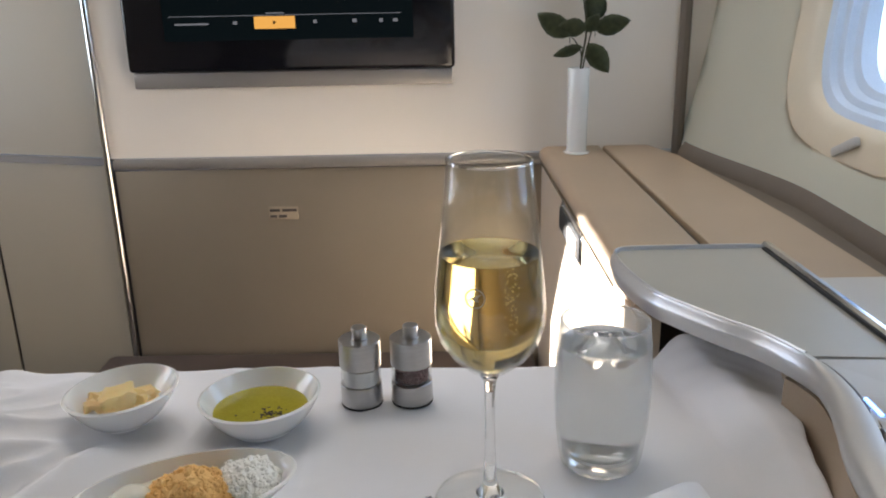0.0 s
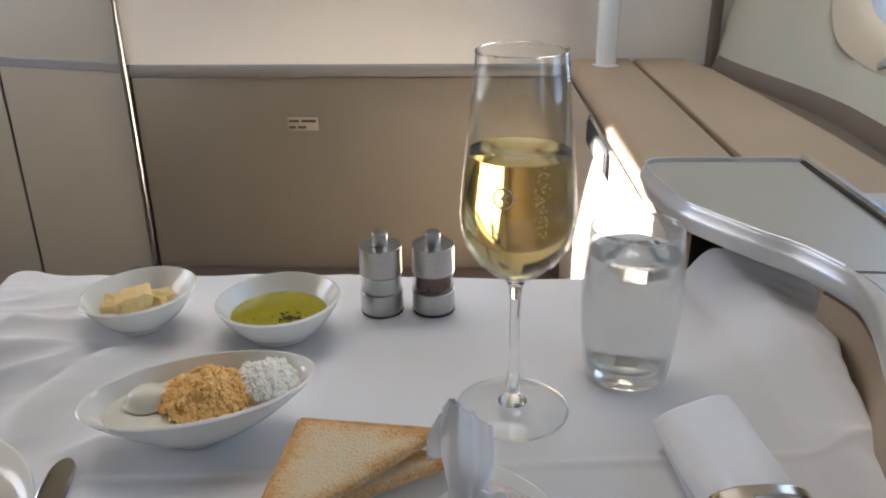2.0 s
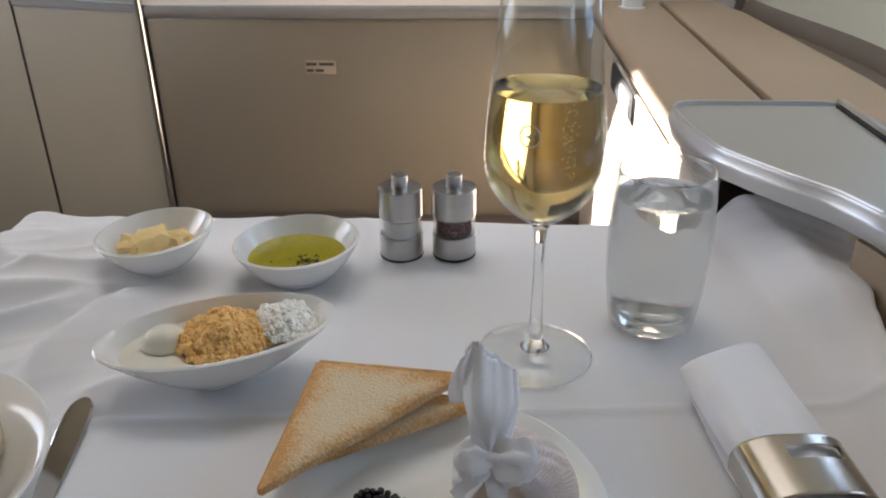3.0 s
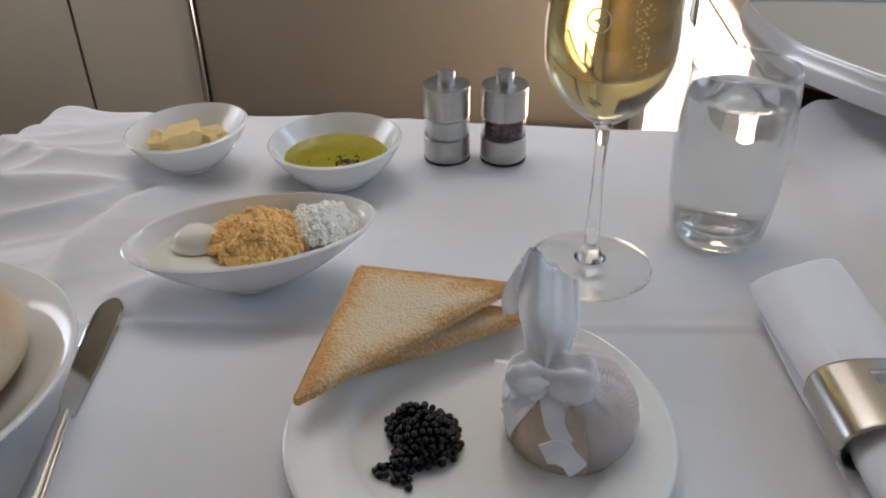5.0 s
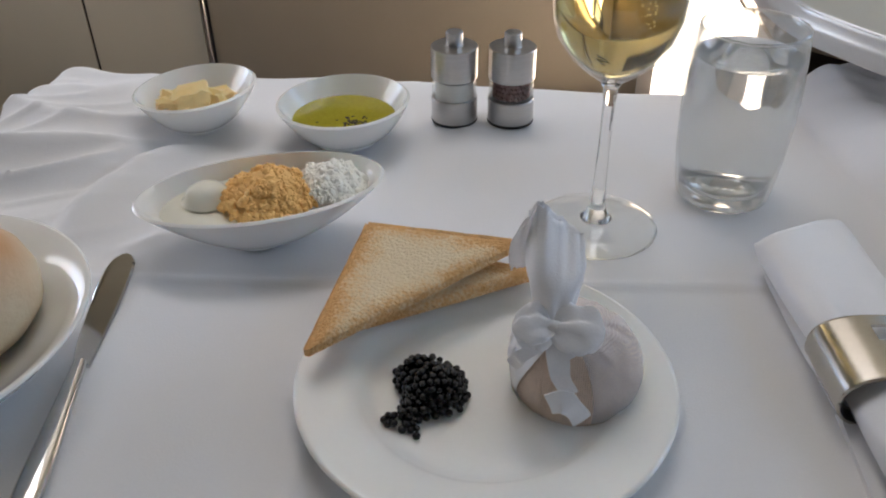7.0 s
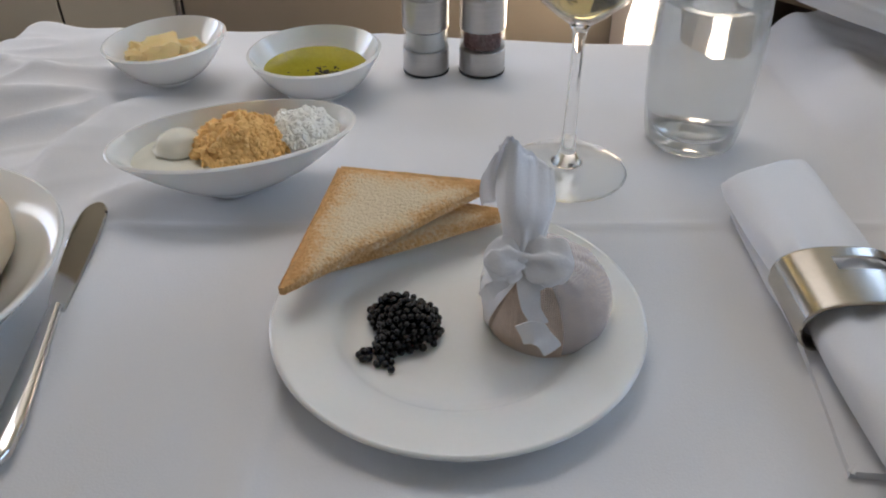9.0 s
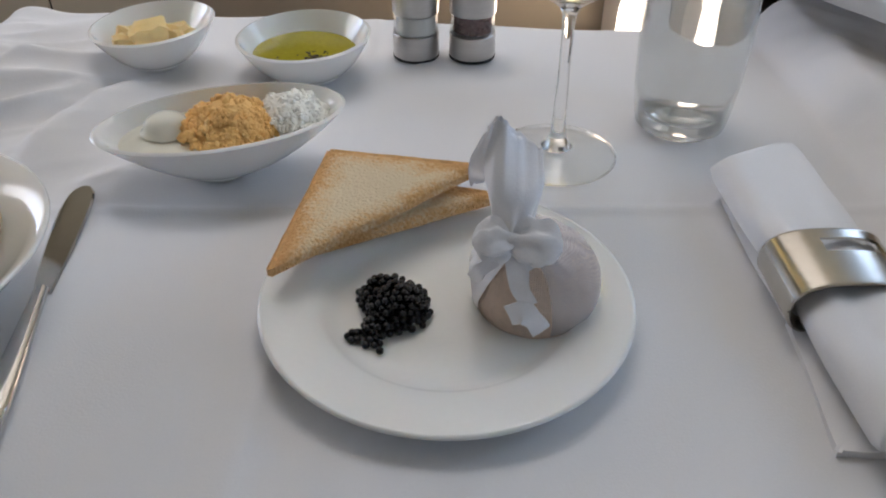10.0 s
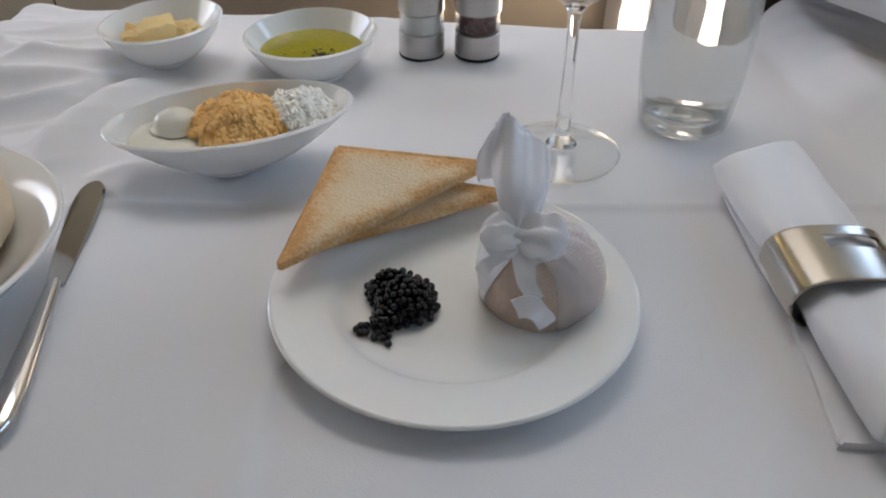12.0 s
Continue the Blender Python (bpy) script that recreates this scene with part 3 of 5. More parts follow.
def mill(name, at, fill, fill_label, label):
    m = thing(name, at, label, "mill", "steel spice mills")
    part("foot_ring", lathe([(0, 0.0), (0.0172, 0.0), (0.0174, 0.0015), (0, 0.0018)], 48), RUBBER, m, "black rubber foot ring")
    part("base", lathe([(0, 0.0016), (0.0166, 0.0016), (0.0171, 0.0022), (0.0171, 0.0186), (0.0166, 0.0192), (0, 0.0192)], 56), STEEL, m)
    part("window", lathe([(0.0164, 0.0188), (0.0164, 0.0345), (0.0148, 0.0345), (0.0148, 0.0188), (0.0164, 0.0188)], 48), THIN, m, "clear window ring")
    part("filling", fill(), SALT if fill is salt_fill else PEPPER, m, fill_label)
    part("grinder_top", lathe([(0, 0.0342), (0.0166, 0.0342), (0.0171, 0.0348), (0.0171, 0.0572), (0.0165, 0.0578), (0.0072, 0.0580), (0.0066, 0.0586), (0, 0.0586)], 56), STEEL, m)
    part("knob", lathe([(0, 0.0586), (0.0062, 0.0586), (0.0063, 0.0674), (0.0057, 0.0682), (0, 0.0683)], 32), STEEL, m)
    return m


def salt_fill():
    return lathe([(0, 0.0193), (0.0147, 0.0193), (0.0147, 0.0325), (0.008, 0.0338), (0, 0.0335)], 32)


def pepper_fill():
    rng = random.Random(4)
    bm = bmesh.new()
    for ring in range(4):
        for k in range(20):
            a = 2 * math.pi * (k + 0.5 * ring) / 20 + rng.uniform(-0.08, 0.08)
            r = 0.0124
            bmesh.ops.create_icosphere(bm, subdivisions=1, radius=rng.uniform(0.0018, 0.0023), matrix=Matrix.Translation((r * math.cos(a), r * math.sin(a), 0.0212 + 0.0036 * ring)))
    lathe([(0, 0.0194), (0.011, 0.0194), (0.011, 0.033), (0, 0.033)], 20, bm=bm)
    return bm


SALT = mat("coarse_salt", (0.78, 0.77, 0.75), 0.6, vary=0.1, scale=300, bump=0.0006, bump_scale=900)
PEPPER = mat("red_peppercorns", (0.17, 0.055, 0.05), 0.5, vary=0.5, scale=220)
mill("salt_mill", (-0.067, 0.6965, TOP + 0.0012), salt_fill, "coarse white salt", "brushed steel salt mill with a clear band of white salt")
mill("pepper_mill", (-0.0252, 0.699, TOP + 0.0012), pepper_fill, "dark red peppercorns", "brushed steel pepper mill with a clear band of red peppercorns")

# champagne glass
flute = thing("champagne_glass", (0.033, 0.558, TOP + 0.0012), "tall stemmed glass half filled with pale champagne", "glass")
bowl_out = [(0.0040, 0.0925), (0.0075, 0.0950), (0.0150, 0.1005), (0.0240, 0.1085), (0.0310, 0.1190), (0.0342, 0.1300), (0.0347, 0.1380), (0.0342, 0.1500), (0.0328, 0.1650), (0.0308, 0.1830), (0.0284, 0.2060), (0.0256, 0.2330)]
bowl_in = [(max(r - 0.0010, 0.0), z + (0.0022 if z < 0.1 else 0.0008)) for r, z in bowl_out]
part("foot", lathe([(0, 0.0), (0.0350, 0.0), (0.0364, 0.0006), (0.0366, 0.0012), (0.0350, 0.0022), (0.0200, 0.0040), (0.0110, 0.0060), (0, 0.0068)], 72), THIN, flute, "clear round foot", sharp=60)
part("stem", lathe([(0, 0.0046), (0.0095, 0.0066), (0.0066, 0.0095), (0.0046, 0.0150), (0.0038, 0.0300), (0.0033, 0.0550), (0.0034, 0.0800), (0.0040, 0.0895), (0.0060, 0.0935), (0, 0.0952)], 40), GLASS, flute, "slender solid stem", sharp=60)
part("bowl", lathe([(0, 0.0935)] + bowl_out[1:] + [(0.0251, 0.2335)] + bowl_in[::-1][:-1] + [(0, 0.0958)], 72), THIN, flute, "thin clear bowl", sharp=60)
part("rim", sweep([Vector((0.0254 * math.cos(a), 0.0254 * math.sin(a), 0.2335)) for a in [2 * math.pi * k / 72 for k in range(73)]], circle(0.0008, 8), cap=False), GLASS, flute, "fine polished rim")
part("foot_edge", sweep([Vector((0.0362 * math.cos(a), 0.0362 * math.sin(a), 0.0012)) for a in [2 * math.pi * k / 72 for k in range(73)]], circle(0.0007, 8), cap=False), GLASS, flute, "fine rounded foot edge")
LIQ = 0.1765
liq = [(0, 0.0960)] + [(r - 0.0002, z) for r, z in bowl_in[1:] if z < LIQ] + [(0.0303, LIQ), (0.0300, LIQ - 0.0004), (0, LIQ - 0.0006)]
part("champagne", lathe(liq, 72), WINE, flute, "pale gold sparkling champagne", sharp=60)
rng = random.Random(11)
bm = bmesh.new()
for k in range(95):
    a, r = rng.uniform(0, 6.28), 0.0042 * rng.random() ** 0.5
    bmesh.ops.create_icosphere(bm, subdivisions=1, radius=rng.uniform(0.00025, 0.0007), matrix=Matrix.Translation((0.011 + r * math.cos(a), -0.022 + 0.4 * r * math.sin(a), rng.uniform(0.132, 0.174))))
part("bubbles", bm, mat("pale_bubbles", (0.85, 0.78, 0.55), 0.25), flute, "rising bubbles")["kind"] = "stuff"
ETCH = mat("etched_white", (0.75, 0.75, 0.70), 0.6)
def etched_mark():
    """A thin ring with a plain bird-like sweep, curved to the glass."""
    bm = bmesh.new()
    def on(u, v):
        ang = -math.pi / 2 - 0.30 + u / 0.0345
        return Vector((0.0340 * math.cos(ang), 0.0340 * math.sin(ang), 0.1590 + v))
    for k in range(28):
        a, b = 2 * math.pi * k / 28, 2 * math.pi * (k + 1) / 28
        bm.faces.new([bm.verts.new(on(r * math.cos(t), r * math.sin(t))) for r, t in ((0.0062, a), (0.0062, b), (0.0053, b), (0.0053, a))])
    for quad in (((-0.004, -0.001), (0.001, -0.0005), (0.004, 0.003), (0.001, 0.0018)), ((-0.001, -0.0008), (0.0015, -0.0004), (0.003, -0.0022), (0.0005, -0.0018))):
        bm.faces.new([bm.verts.new(on(*q)) for q in quad])
    return bm
part("etched_mark", etched_mark(), ETCH, flute, "small pale etched ring mark", smooth=False)

# water tumbler
tumbler = thing("water_tumbler", (0.1145, 0.6045, TOP + 0.0012), "clear glass tumbler almost full of water", "glass")
tout = [(0.0255, 0.0), (0.0285, 0.0025), (0.0300, 0.010), (0.0322, 0.030), (0.0336, 0.055), (0.0335, 0.075), (0.0322, 0.093), (0.0305, 0.1065)]
tin = [(r - 0.0013, z) for r, z in tout[3:]]
wall_line = tout[1:] + [(0.0299, 0.1071), (0.0293, 0.1065)] + tin[::-1][1:] + [(0.0280, 0.0140), (0.0272, 0.0025), (0.0285, 0.0025)]
part("wall", lathe(wall_line, 72), MISTED, tumbler, "thin clear wall with a breath of mist", sharp=60)
part("base", lathe([(0, 0.0015), (0.020, 0.0012), (0.0250, 0.0), (0.0268, 0.0022), (0.0276, 0.0110), (0.0240, 0.0095), (0, 0.0088)], 72), GLASS, tumbler, "thick clear base", sharp=60)
part("rim", sweep([Vector((0.0299 * math.cos(a), 0.0299 * math.sin(a), 0.1066)) for a in [2 * math.pi * k / 72 for k in range(73)]], circle(0.0009, 8), cap=False), GLASS, tumbler, "fine polished rim")
bm = lathe([(0, 0.0096), (0.0243, 0.0103), (0.0277, 0.0140)] + [(r - 0.0002, z) for r, z in tin if z < 0.09] + [(0.0313, 0.083), (0.0310, 0.0880), (0.0308, 0.0905), (0.0303, 0.0900), (0.020, 0.0897), (0, 0.0897)], 96)
for v in bm.verts:
    # the pressed wall is a little uneven, most of all near the top
    r = Vector((v.co.x, v.co.y, 0))
    if r.length > 0.027:
        v.co -= r.normalized() * 0.0009 * smooth01((v.co.z - 0.035) / 0.04) * (0.5 + noise.noise((v.co.x * 110, v.co.y * 110, v.co.z * 120)))
part("water", bm, WATER, tumbler, "clear still water", sharp=60)


tumbler.scale = (1.0, 1.0, 1.035)

# slanted porcelain dishes
def dish(name, at, turn, a, b, height, foot, tilt, off, label, thick=0.0022, point=2.0, foot_b=None, off_y=0.0):
    """An oval dish on a small foot; the rim lies off the foot by off, and rises by tilt along its length."""
    d = thing(name, at, label, "dish", "porcelain dishes", turn=turn)
    fb = foot_b or foot
    def loop(t, shrink=0.0, lift=0.0, n=72):
        out = []
        for k in range(n):
            c, s_ = math.cos(2 * math.pi * k / n), math.sin(2 * math.pi * k / n)
            e = 2.0 / point
            cx, sy = math.copysign(abs(c) ** e, c), math.copysign(abs(s_) ** e, s_)
            g = max(t, 0.0) ** 0.60
            rx, ry = foot + (a - foot) * g - shrink, fb + (b - fb) * g - shrink
            rise = 0.0032 + (height - 0.0032) * t * (1 + tilt * cx * t) if t >= 0 else 0.0
            out.append((off * g + rx * cx, off_y * g + ry * sy, rise + lift))
        return out
    levels = [0.0, 0.03, 0.10, 0.2, 0.32, 0.46, 0.6, 0.74, 0.88, 1.0]
    loops = [loop(-1, 0.003, 0.0012), loop(-1, 0.0022, 0.0), loop(-1, 0.0008, 0.0)] + [loop(t) for t in levels] + [loop(1.0, thick * 0.5, 0.0008)] + [loop(t, thick, thick * 0.5 * (1 - t) + 0.001) for t in levels[::-1][:-2]]
    bm = ring_wall(loops)
    bm.verts.ensure_lookup_table()
    n = 72
    bm.faces.new([bm.verts[k] for k in range(n)])
    bm.faces.new([bm.verts[len(bm.verts) - n + k] for k in range(n)])
    part("dish_body", bm, CHINA, d, sharp=60)
    return d, loop


butter, butter_loop = dish("butter_dish", (-0.2560, 0.6665, TOP + 0.001), 0, 0.0445, 0.0440, 0.0312, 0.0175, 0.10, 0.002, "small white porcelain dish with pieces of butter")
oil, oil_loop = dish("oil_dish", (-0.1425, 0.659, TOP + 0.001), 0, 0.0475, 0.0470, 0.0290, 0.0250, 0.05, 0.0, "white porcelain dish of green olive oil with pepper")
boat, boat_loop = dish("garnish_dish", (-0.167, 0.528, TOP + 0.001), 17, 0.0715, 0.0395, 0.0355, 0.0180, 0.09, 0.0045, "oval white porcelain dish with cream, chopped egg and onion", off_y=-0.0049)


def fill_surface(loop, t, lift, shrink=0.0018):
    bm = bmesh.new()
    pts = loop(t, shrink, lift)
    z = sum(p[2] for p in pts) / len(pts)
    vs = [bm.verts.new((p[0], p[1], z)) for p in pts]
    low = [bm.verts.new((p[0] * 0.8, p[1] * 0.8, z - 0.003)) for p in pts]
    bm.faces.new(vs), bm.faces.new(low[::-1])
    for k in range(len(vs)):
        j = (k + 1) % len(vs)
        bm.faces.new((vs[k], vs[j], low[j], low[k]))
    return bm, z


OIL = mat("olive_oil", (0.40, 0.35, 0.03), 0.16, vary=0.15, scale=40)
PEPPERFLAKE = mat("ground_pepper", (0.045, 0.03, 0.02), 0.8, vary=0.5, scale=300)
bm, oz = fill_surface(oil_loop, 0.52, 0.0)
pool = part("olive_oil", bm, OIL, oil, "green olive oil", smooth=False)
rng = random.Random(5)
bm = bmesh.new()
for k in range(85):
    a, r = rng.uniform(0, 6.28), abs(rng.gauss(0, 0.009))
    x, y = 0.004 + r * 1.2 * math.cos(a), -0.006 + r * 0.8 * math.sin(a)
    bmesh.ops.create_icosphere(bm, subdivisions=1, radius=rng.uniform(0.0004, 0.0010), matrix=Matrix.Translation((x + 0.006, y - 0.004, oz + 0.0003)) @ Matrix.Diagonal((1.3, 1, 0.6, 1)))
part("ground_pepper", bm, PEPPERFLAKE, oil, "coarse ground pepper specks")["kind"] = "stuff"


def chunk(sx, sy, sz, seed, rough=0.0012, cuts=3):
    bm = bmesh.new()
    bmesh.ops.create_cube(bm, size=1)
    bmesh.ops.subdivide_edges(bm, edges=bm.edges[:], cuts=cuts, use_grid_fill=True)
    for v in bm.verts:
        p = v.co.copy()
        v.co = Vector((p.x * sx, p.y * sy, p.z * sz)) * (1 - 0.20 * (p.length / 0.87) ** 5)
        v.co += Vector([rough * noise.noise((p.x * 3 + seed, p.y * 3 + i * 7.7, p.z * 3)) for i in range(3)])
    return bm


BUTTER = mat("butter", (0.98, 0.72, 0.34), 0.35, vary=0.05, scale=90, bump=0.0003, bump_scale=250, sss=0.6)
for k, (x, y, z, sx, sy, sz, r) in enumerate(((-0.002, -0.002, 0.0175, 0.029, 0.024, 0.017, 35), (0.0165, 0.003, 0.0160, 0.021, 0.019, 0.011, -20), (-0.017, -0.004, 0.0155, 0.020, 0.017, 0.009, 10))):
    b = solid("butter_piece", chunk(sx, sy, sz, k * 3.1, 0.0055), BUTTER, "pale yellow piece of butter lying in the dish", "butter", group="butter pieces")
    b.location = Vector((-0.2555, 0.668, TOP + 0.0055)) + Vector((x, y, z))
    b.rotation_euler = (radians(6 * k), radians(-8), radians(r))

EGG = mat("chopped_egg_yolk", (1.0, 0.61, 0.23), 0.7, vary=0.10, scale=260, bump=0.0002, bump_scale=700)
ONION = mat("chopped_onion", (1.0, 0.99, 0.93), 0.6, vary=0.02, scale=150)
CREAMY = mat("sour_cream", (0.86, 0.84, 0.73), 0.18, vary=0.02, scale=60, bump=0.0001, bump_scale=120)
boat_m = Matrix.Translation((-0.160, 0.525, TOP + 0.0035)) @ Matrix.Rotation(radians(17), 4, "Z")


def crumbs(count, cx, cy, rx, ry, base, peak, size, seed):
    rng = random.Random(seed)
    bm = bmesh.new()
    # a low heap that carries the crumbs
    lumps = lambda x, y: 0.0036 * noise.noise((x * 95, y * 95, seed)) + 0.0018 * noise.noise((x * 230, y * 230, seed + 3))
    lathe([(0, peak - 0.001), (0.35, peak * 0.86 + base * 0.14), (0.7, peak * 0.45 + base * 0.55), (0.92, base), (0.9, base - 0.004), (0, base - 0.004)], 24, rx, ry, bm=bm, at=(cx, cy, 0))
    for v in bm.verts:
        v.co.z += lumps(v.co.x, v.co.y) + 0.0013
    for k in range(count):
        a, r = rng.uniform(0, 6.28), rng.random() ** 0.5
        z = base + (peak - base) * (1 - r * r) + rng.uniform(-0.0010, 0.0004) + lumps(cx + rx * r * math.cos(a), cy + ry * r * math.sin(a))
        m = Matrix.Translation((cx + rx * r * math.cos(a), cy + ry * r * math.sin(a), z)) @ Euler([rng.uniform(0, 3) for _ in range(3)]).to_matrix().to_4x4() @ Matrix.Diagonal((rng.uniform(0.7, 1.4), rng.uniform(0.6, 1.1), rng.uniform(0.5, 1.0), 1))
        s = size * rng.uniform(0.6, 1.25)
        bmesh.ops.create_icosphere(bm, subdivisions=1, radius=s, matrix=m)
    return bm


egg = solid("chopped_egg", crumbs(1000, 0.003, -0.001, 0.0285, 0.0270, 0.0265, 0.0425, 0.0021, 3), EGG, "heap of orange chopped egg in the garnish dish", "chopped egg", "stuff")
egg.matrix_world = boat_m
onion = solid("chopped_onion", crumbs(420, 0.0395, 0.003, 0.0205, 0.0205, 0.0290, 0.0390, 0.0022, 8), ONION, "heap of white diced onion in the garnish dish", "chopped onion", "stuff")
onion.matrix_world = boat_m
pool = [Vector((min(x, 0.017), y, z)) for x, y, z in boat_loop(0.66, 0.0021, 0.0013)]
bm = bmesh.new()
middle = Vector((-0.017, -0.003, 0.0272))
rings = [[bm.verts.new(p.lerp(middle, f) + Vector((0, 0, 0.0016 * math.sin(math.pi * min(1, f * 1.6))))) for p in pool] for f in (0.0, 0.04, 0.12, 0.3, 0.5, 0.7, 0.88)]
for inner, outer in zip(rings[1:], rings):
    for k in range(len(pool)):
        bm.faces.new((outer[k], outer[k - 1], inner[k - 1], inner[k]))
bm.faces.new(rings[-1])
lathe([(0, 0.0352), (0.0035, 0.0351), (0.0066, 0.0345), (0.0090, 0.0333), (0.0106, 0.0314), (0.0114, 0.0292), (0.0122, 0.0270), (0.0140, 0.0254), (0, 0.0225)], 40, 1.12, 0.95, bm=bm, at=(-0.026, 0.000, 0.0028))
for v in bm.verts:
    v.co += Vector([0.0010 * noise.noise((v.co.x * 90, v.co.y * 90, v.co.z * 90 + i * 9)) for i in range(3)])
cream = solid("sour_cream", bm, CREAMY, "smooth dollop of sour cream in the garnish dish", "sour cream", sharp=80)
cream.matrix_world = boat.matrix_basis

# main plate
PX, PY = -0.0235, 0.4095
main = solid("dinner_plate", lathe([(0, 0.0016), (0.050, 0.0014), (0.052, 0.0), (0.0545, 0.0), (0.056, 0.0026), (0.070, 0.0078), (0.086, 0.0108), (0.0872, 0.0116), (0.0866, 0.0126), (0.085, 0.0128), (0.068, 0.0106), (0.0610, 0.0094), (0.0575, 0.0068), (0.0545, 0.0050), (0.050, 0.0042), (0, 0.0040)], 112), CHINA, "round white porcelain plate with a wide flat rim", "plate", at=(PX, PY, TOP + 0.001), sharp=70)

# caviar
CAVIAR = mat("black_caviar", (0.003, 0.0025, 0.003), 0.26, vary=0.4, scale=200)


def caviar():
    rng = random.Random(21)
    bm = bmesh.new()
    heaps = ((0.003, 0.003, 0.0155, 0.0150, 0.0150, 220), (-0.002, 0.0145, 0.0150, 0.0070, 0.0120, 70), (0.011, 0.010, 0.006, 0.008, 0.009, 30), (-0.011, 0.008, 0.005, 0.007, 0.007, 24), (-0.004, -0.010, 0.0080, 0.0060, 0.0065, 46), (-0.0125, -0.0145, 0.0050, 0.0032, 0.0025, 13), (-0.006, -0.0170, 0.0045, 0.003, 0.0025, 10))
    beads = []
    for cx, cy, rx, ry, h, count in heaps:
        made, tries = 0, 0
        while made < count and tries < 1500:
            tries += 1
            a, r = rng.uniform(0, 6.28), rng.random() ** 0.5
            z = 0.0016 + h * max(0.0, 1 - r ** 2.6) * rng.uniform(0.2, 1.0)
            p = Vector((cx + rx * r * math.cos(a), cy + ry * r * math.sin(a), z))
            if all((p - q).length > 0.0028 for q in beads):
                beads.append(p)
                made += 1
    beads.append(Vector((-0.0015, -0.0225, 0.0016)))
    for p in beads:
        bmesh.ops.create_icosphere(bm, subdivisions=2, radius=rng.uniform(0.0016, 0.0020), matrix=Matrix.Translation(p))
    return bm


solid("caviar", caviar(), CAVIAR, "small heap of glossy black caviar on the plate", "caviar", "stuff", at=(-0.0490, 0.3975, TOP + 0.005))

# toast


def toast_mat(name, leg, deep):
    """Pale crumb that browns towards the edges of the slice, with open pores."""
    m = mat(name, (0.84, 0.56, 0.30), 0.85, vary=0.2, scale=34, bump=0.0020, bump_scale=640)
    n, l = m.node_tree.nodes, m.node_tree.links
    tc, sep, noi, pores = n.new("ShaderNodeTexCoord"), n.new("ShaderNodeSeparateXYZ"), n.new("ShaderNodeTexNoise"), n.new("ShaderNodeTexNoise")
    noi.inputs["Scale"].default_value, noi.inputs["Detail"].default_value = 70, 6
    pores.inputs["Scale"].default_value, pores.inputs["Detail"].default_value = 520, 2
    l.new(tc.outputs["Object"], sep.inputs[0]), l.new(tc.outputs["Object"], noi.inputs["Vector"]), l.new(tc.outputs["Object"], pores.inputs["Vector"])

    def calc(op, a, b):
        k = n.new("ShaderNodeMath")
        k.operation = op
        for i, v in enumerate((a, b)):
            if isinstance(v, float):
                k.inputs[i].default_value = v
            else:
                l.new(v, k.inputs[i])
        return k.outputs[0]

    x, y = sep.outputs["X"], calc("MULTIPLY", sep.outputs["Y"], -1.0)
    slant = calc("MULTIPLY", calc("SUBTRACT", 1.0, calc("ADD", calc("MULTIPLY", x, 1 / leg), calc("MULTIPLY", y, 1 / deep))), 0.075)
    near = calc("MINIMUM", calc("MINIMUM", x, y), calc("ADD", slant, 0.0055))
    near = calc("ADD", near, calc("MULTIPLY", calc("SUBTRACT", noi.outputs["Fac"], 0.5), 0.030))
    near = calc("ADD", near, calc("MULTIPLY", calc("SUBTRACT", pores.outputs["Fac"], 0.5), 0.020))
    ramp = n.new("ShaderNodeValToRGB")
    e = ramp.color_ramp.elements
    e[0].position, e[0].color = 0.0, (0.70, 0.38, 0.14, 1)
    e[1].position, e[1].color = 1.0, (0.88, 0.73, 0.50, 1)
    for p, c in ((0.25, (0.78, 0.47, 0.20, 1)), (0.60, (0.85, 0.64, 0.37, 1))):
        e.new(p).color = c
    l.new(calc("MULTIPLY", near, 55.0), ramp.inputs["Fac"])
    l.new(ramp.outputs["Color"], n["Principled BSDF"].inputs["Base Color"])
    return m


CRUST = mat("toast_crust", (0.72, 0.42, 0.17), 0.8, vary=0.25, scale=120, bump=0.0009, bump_scale=400)


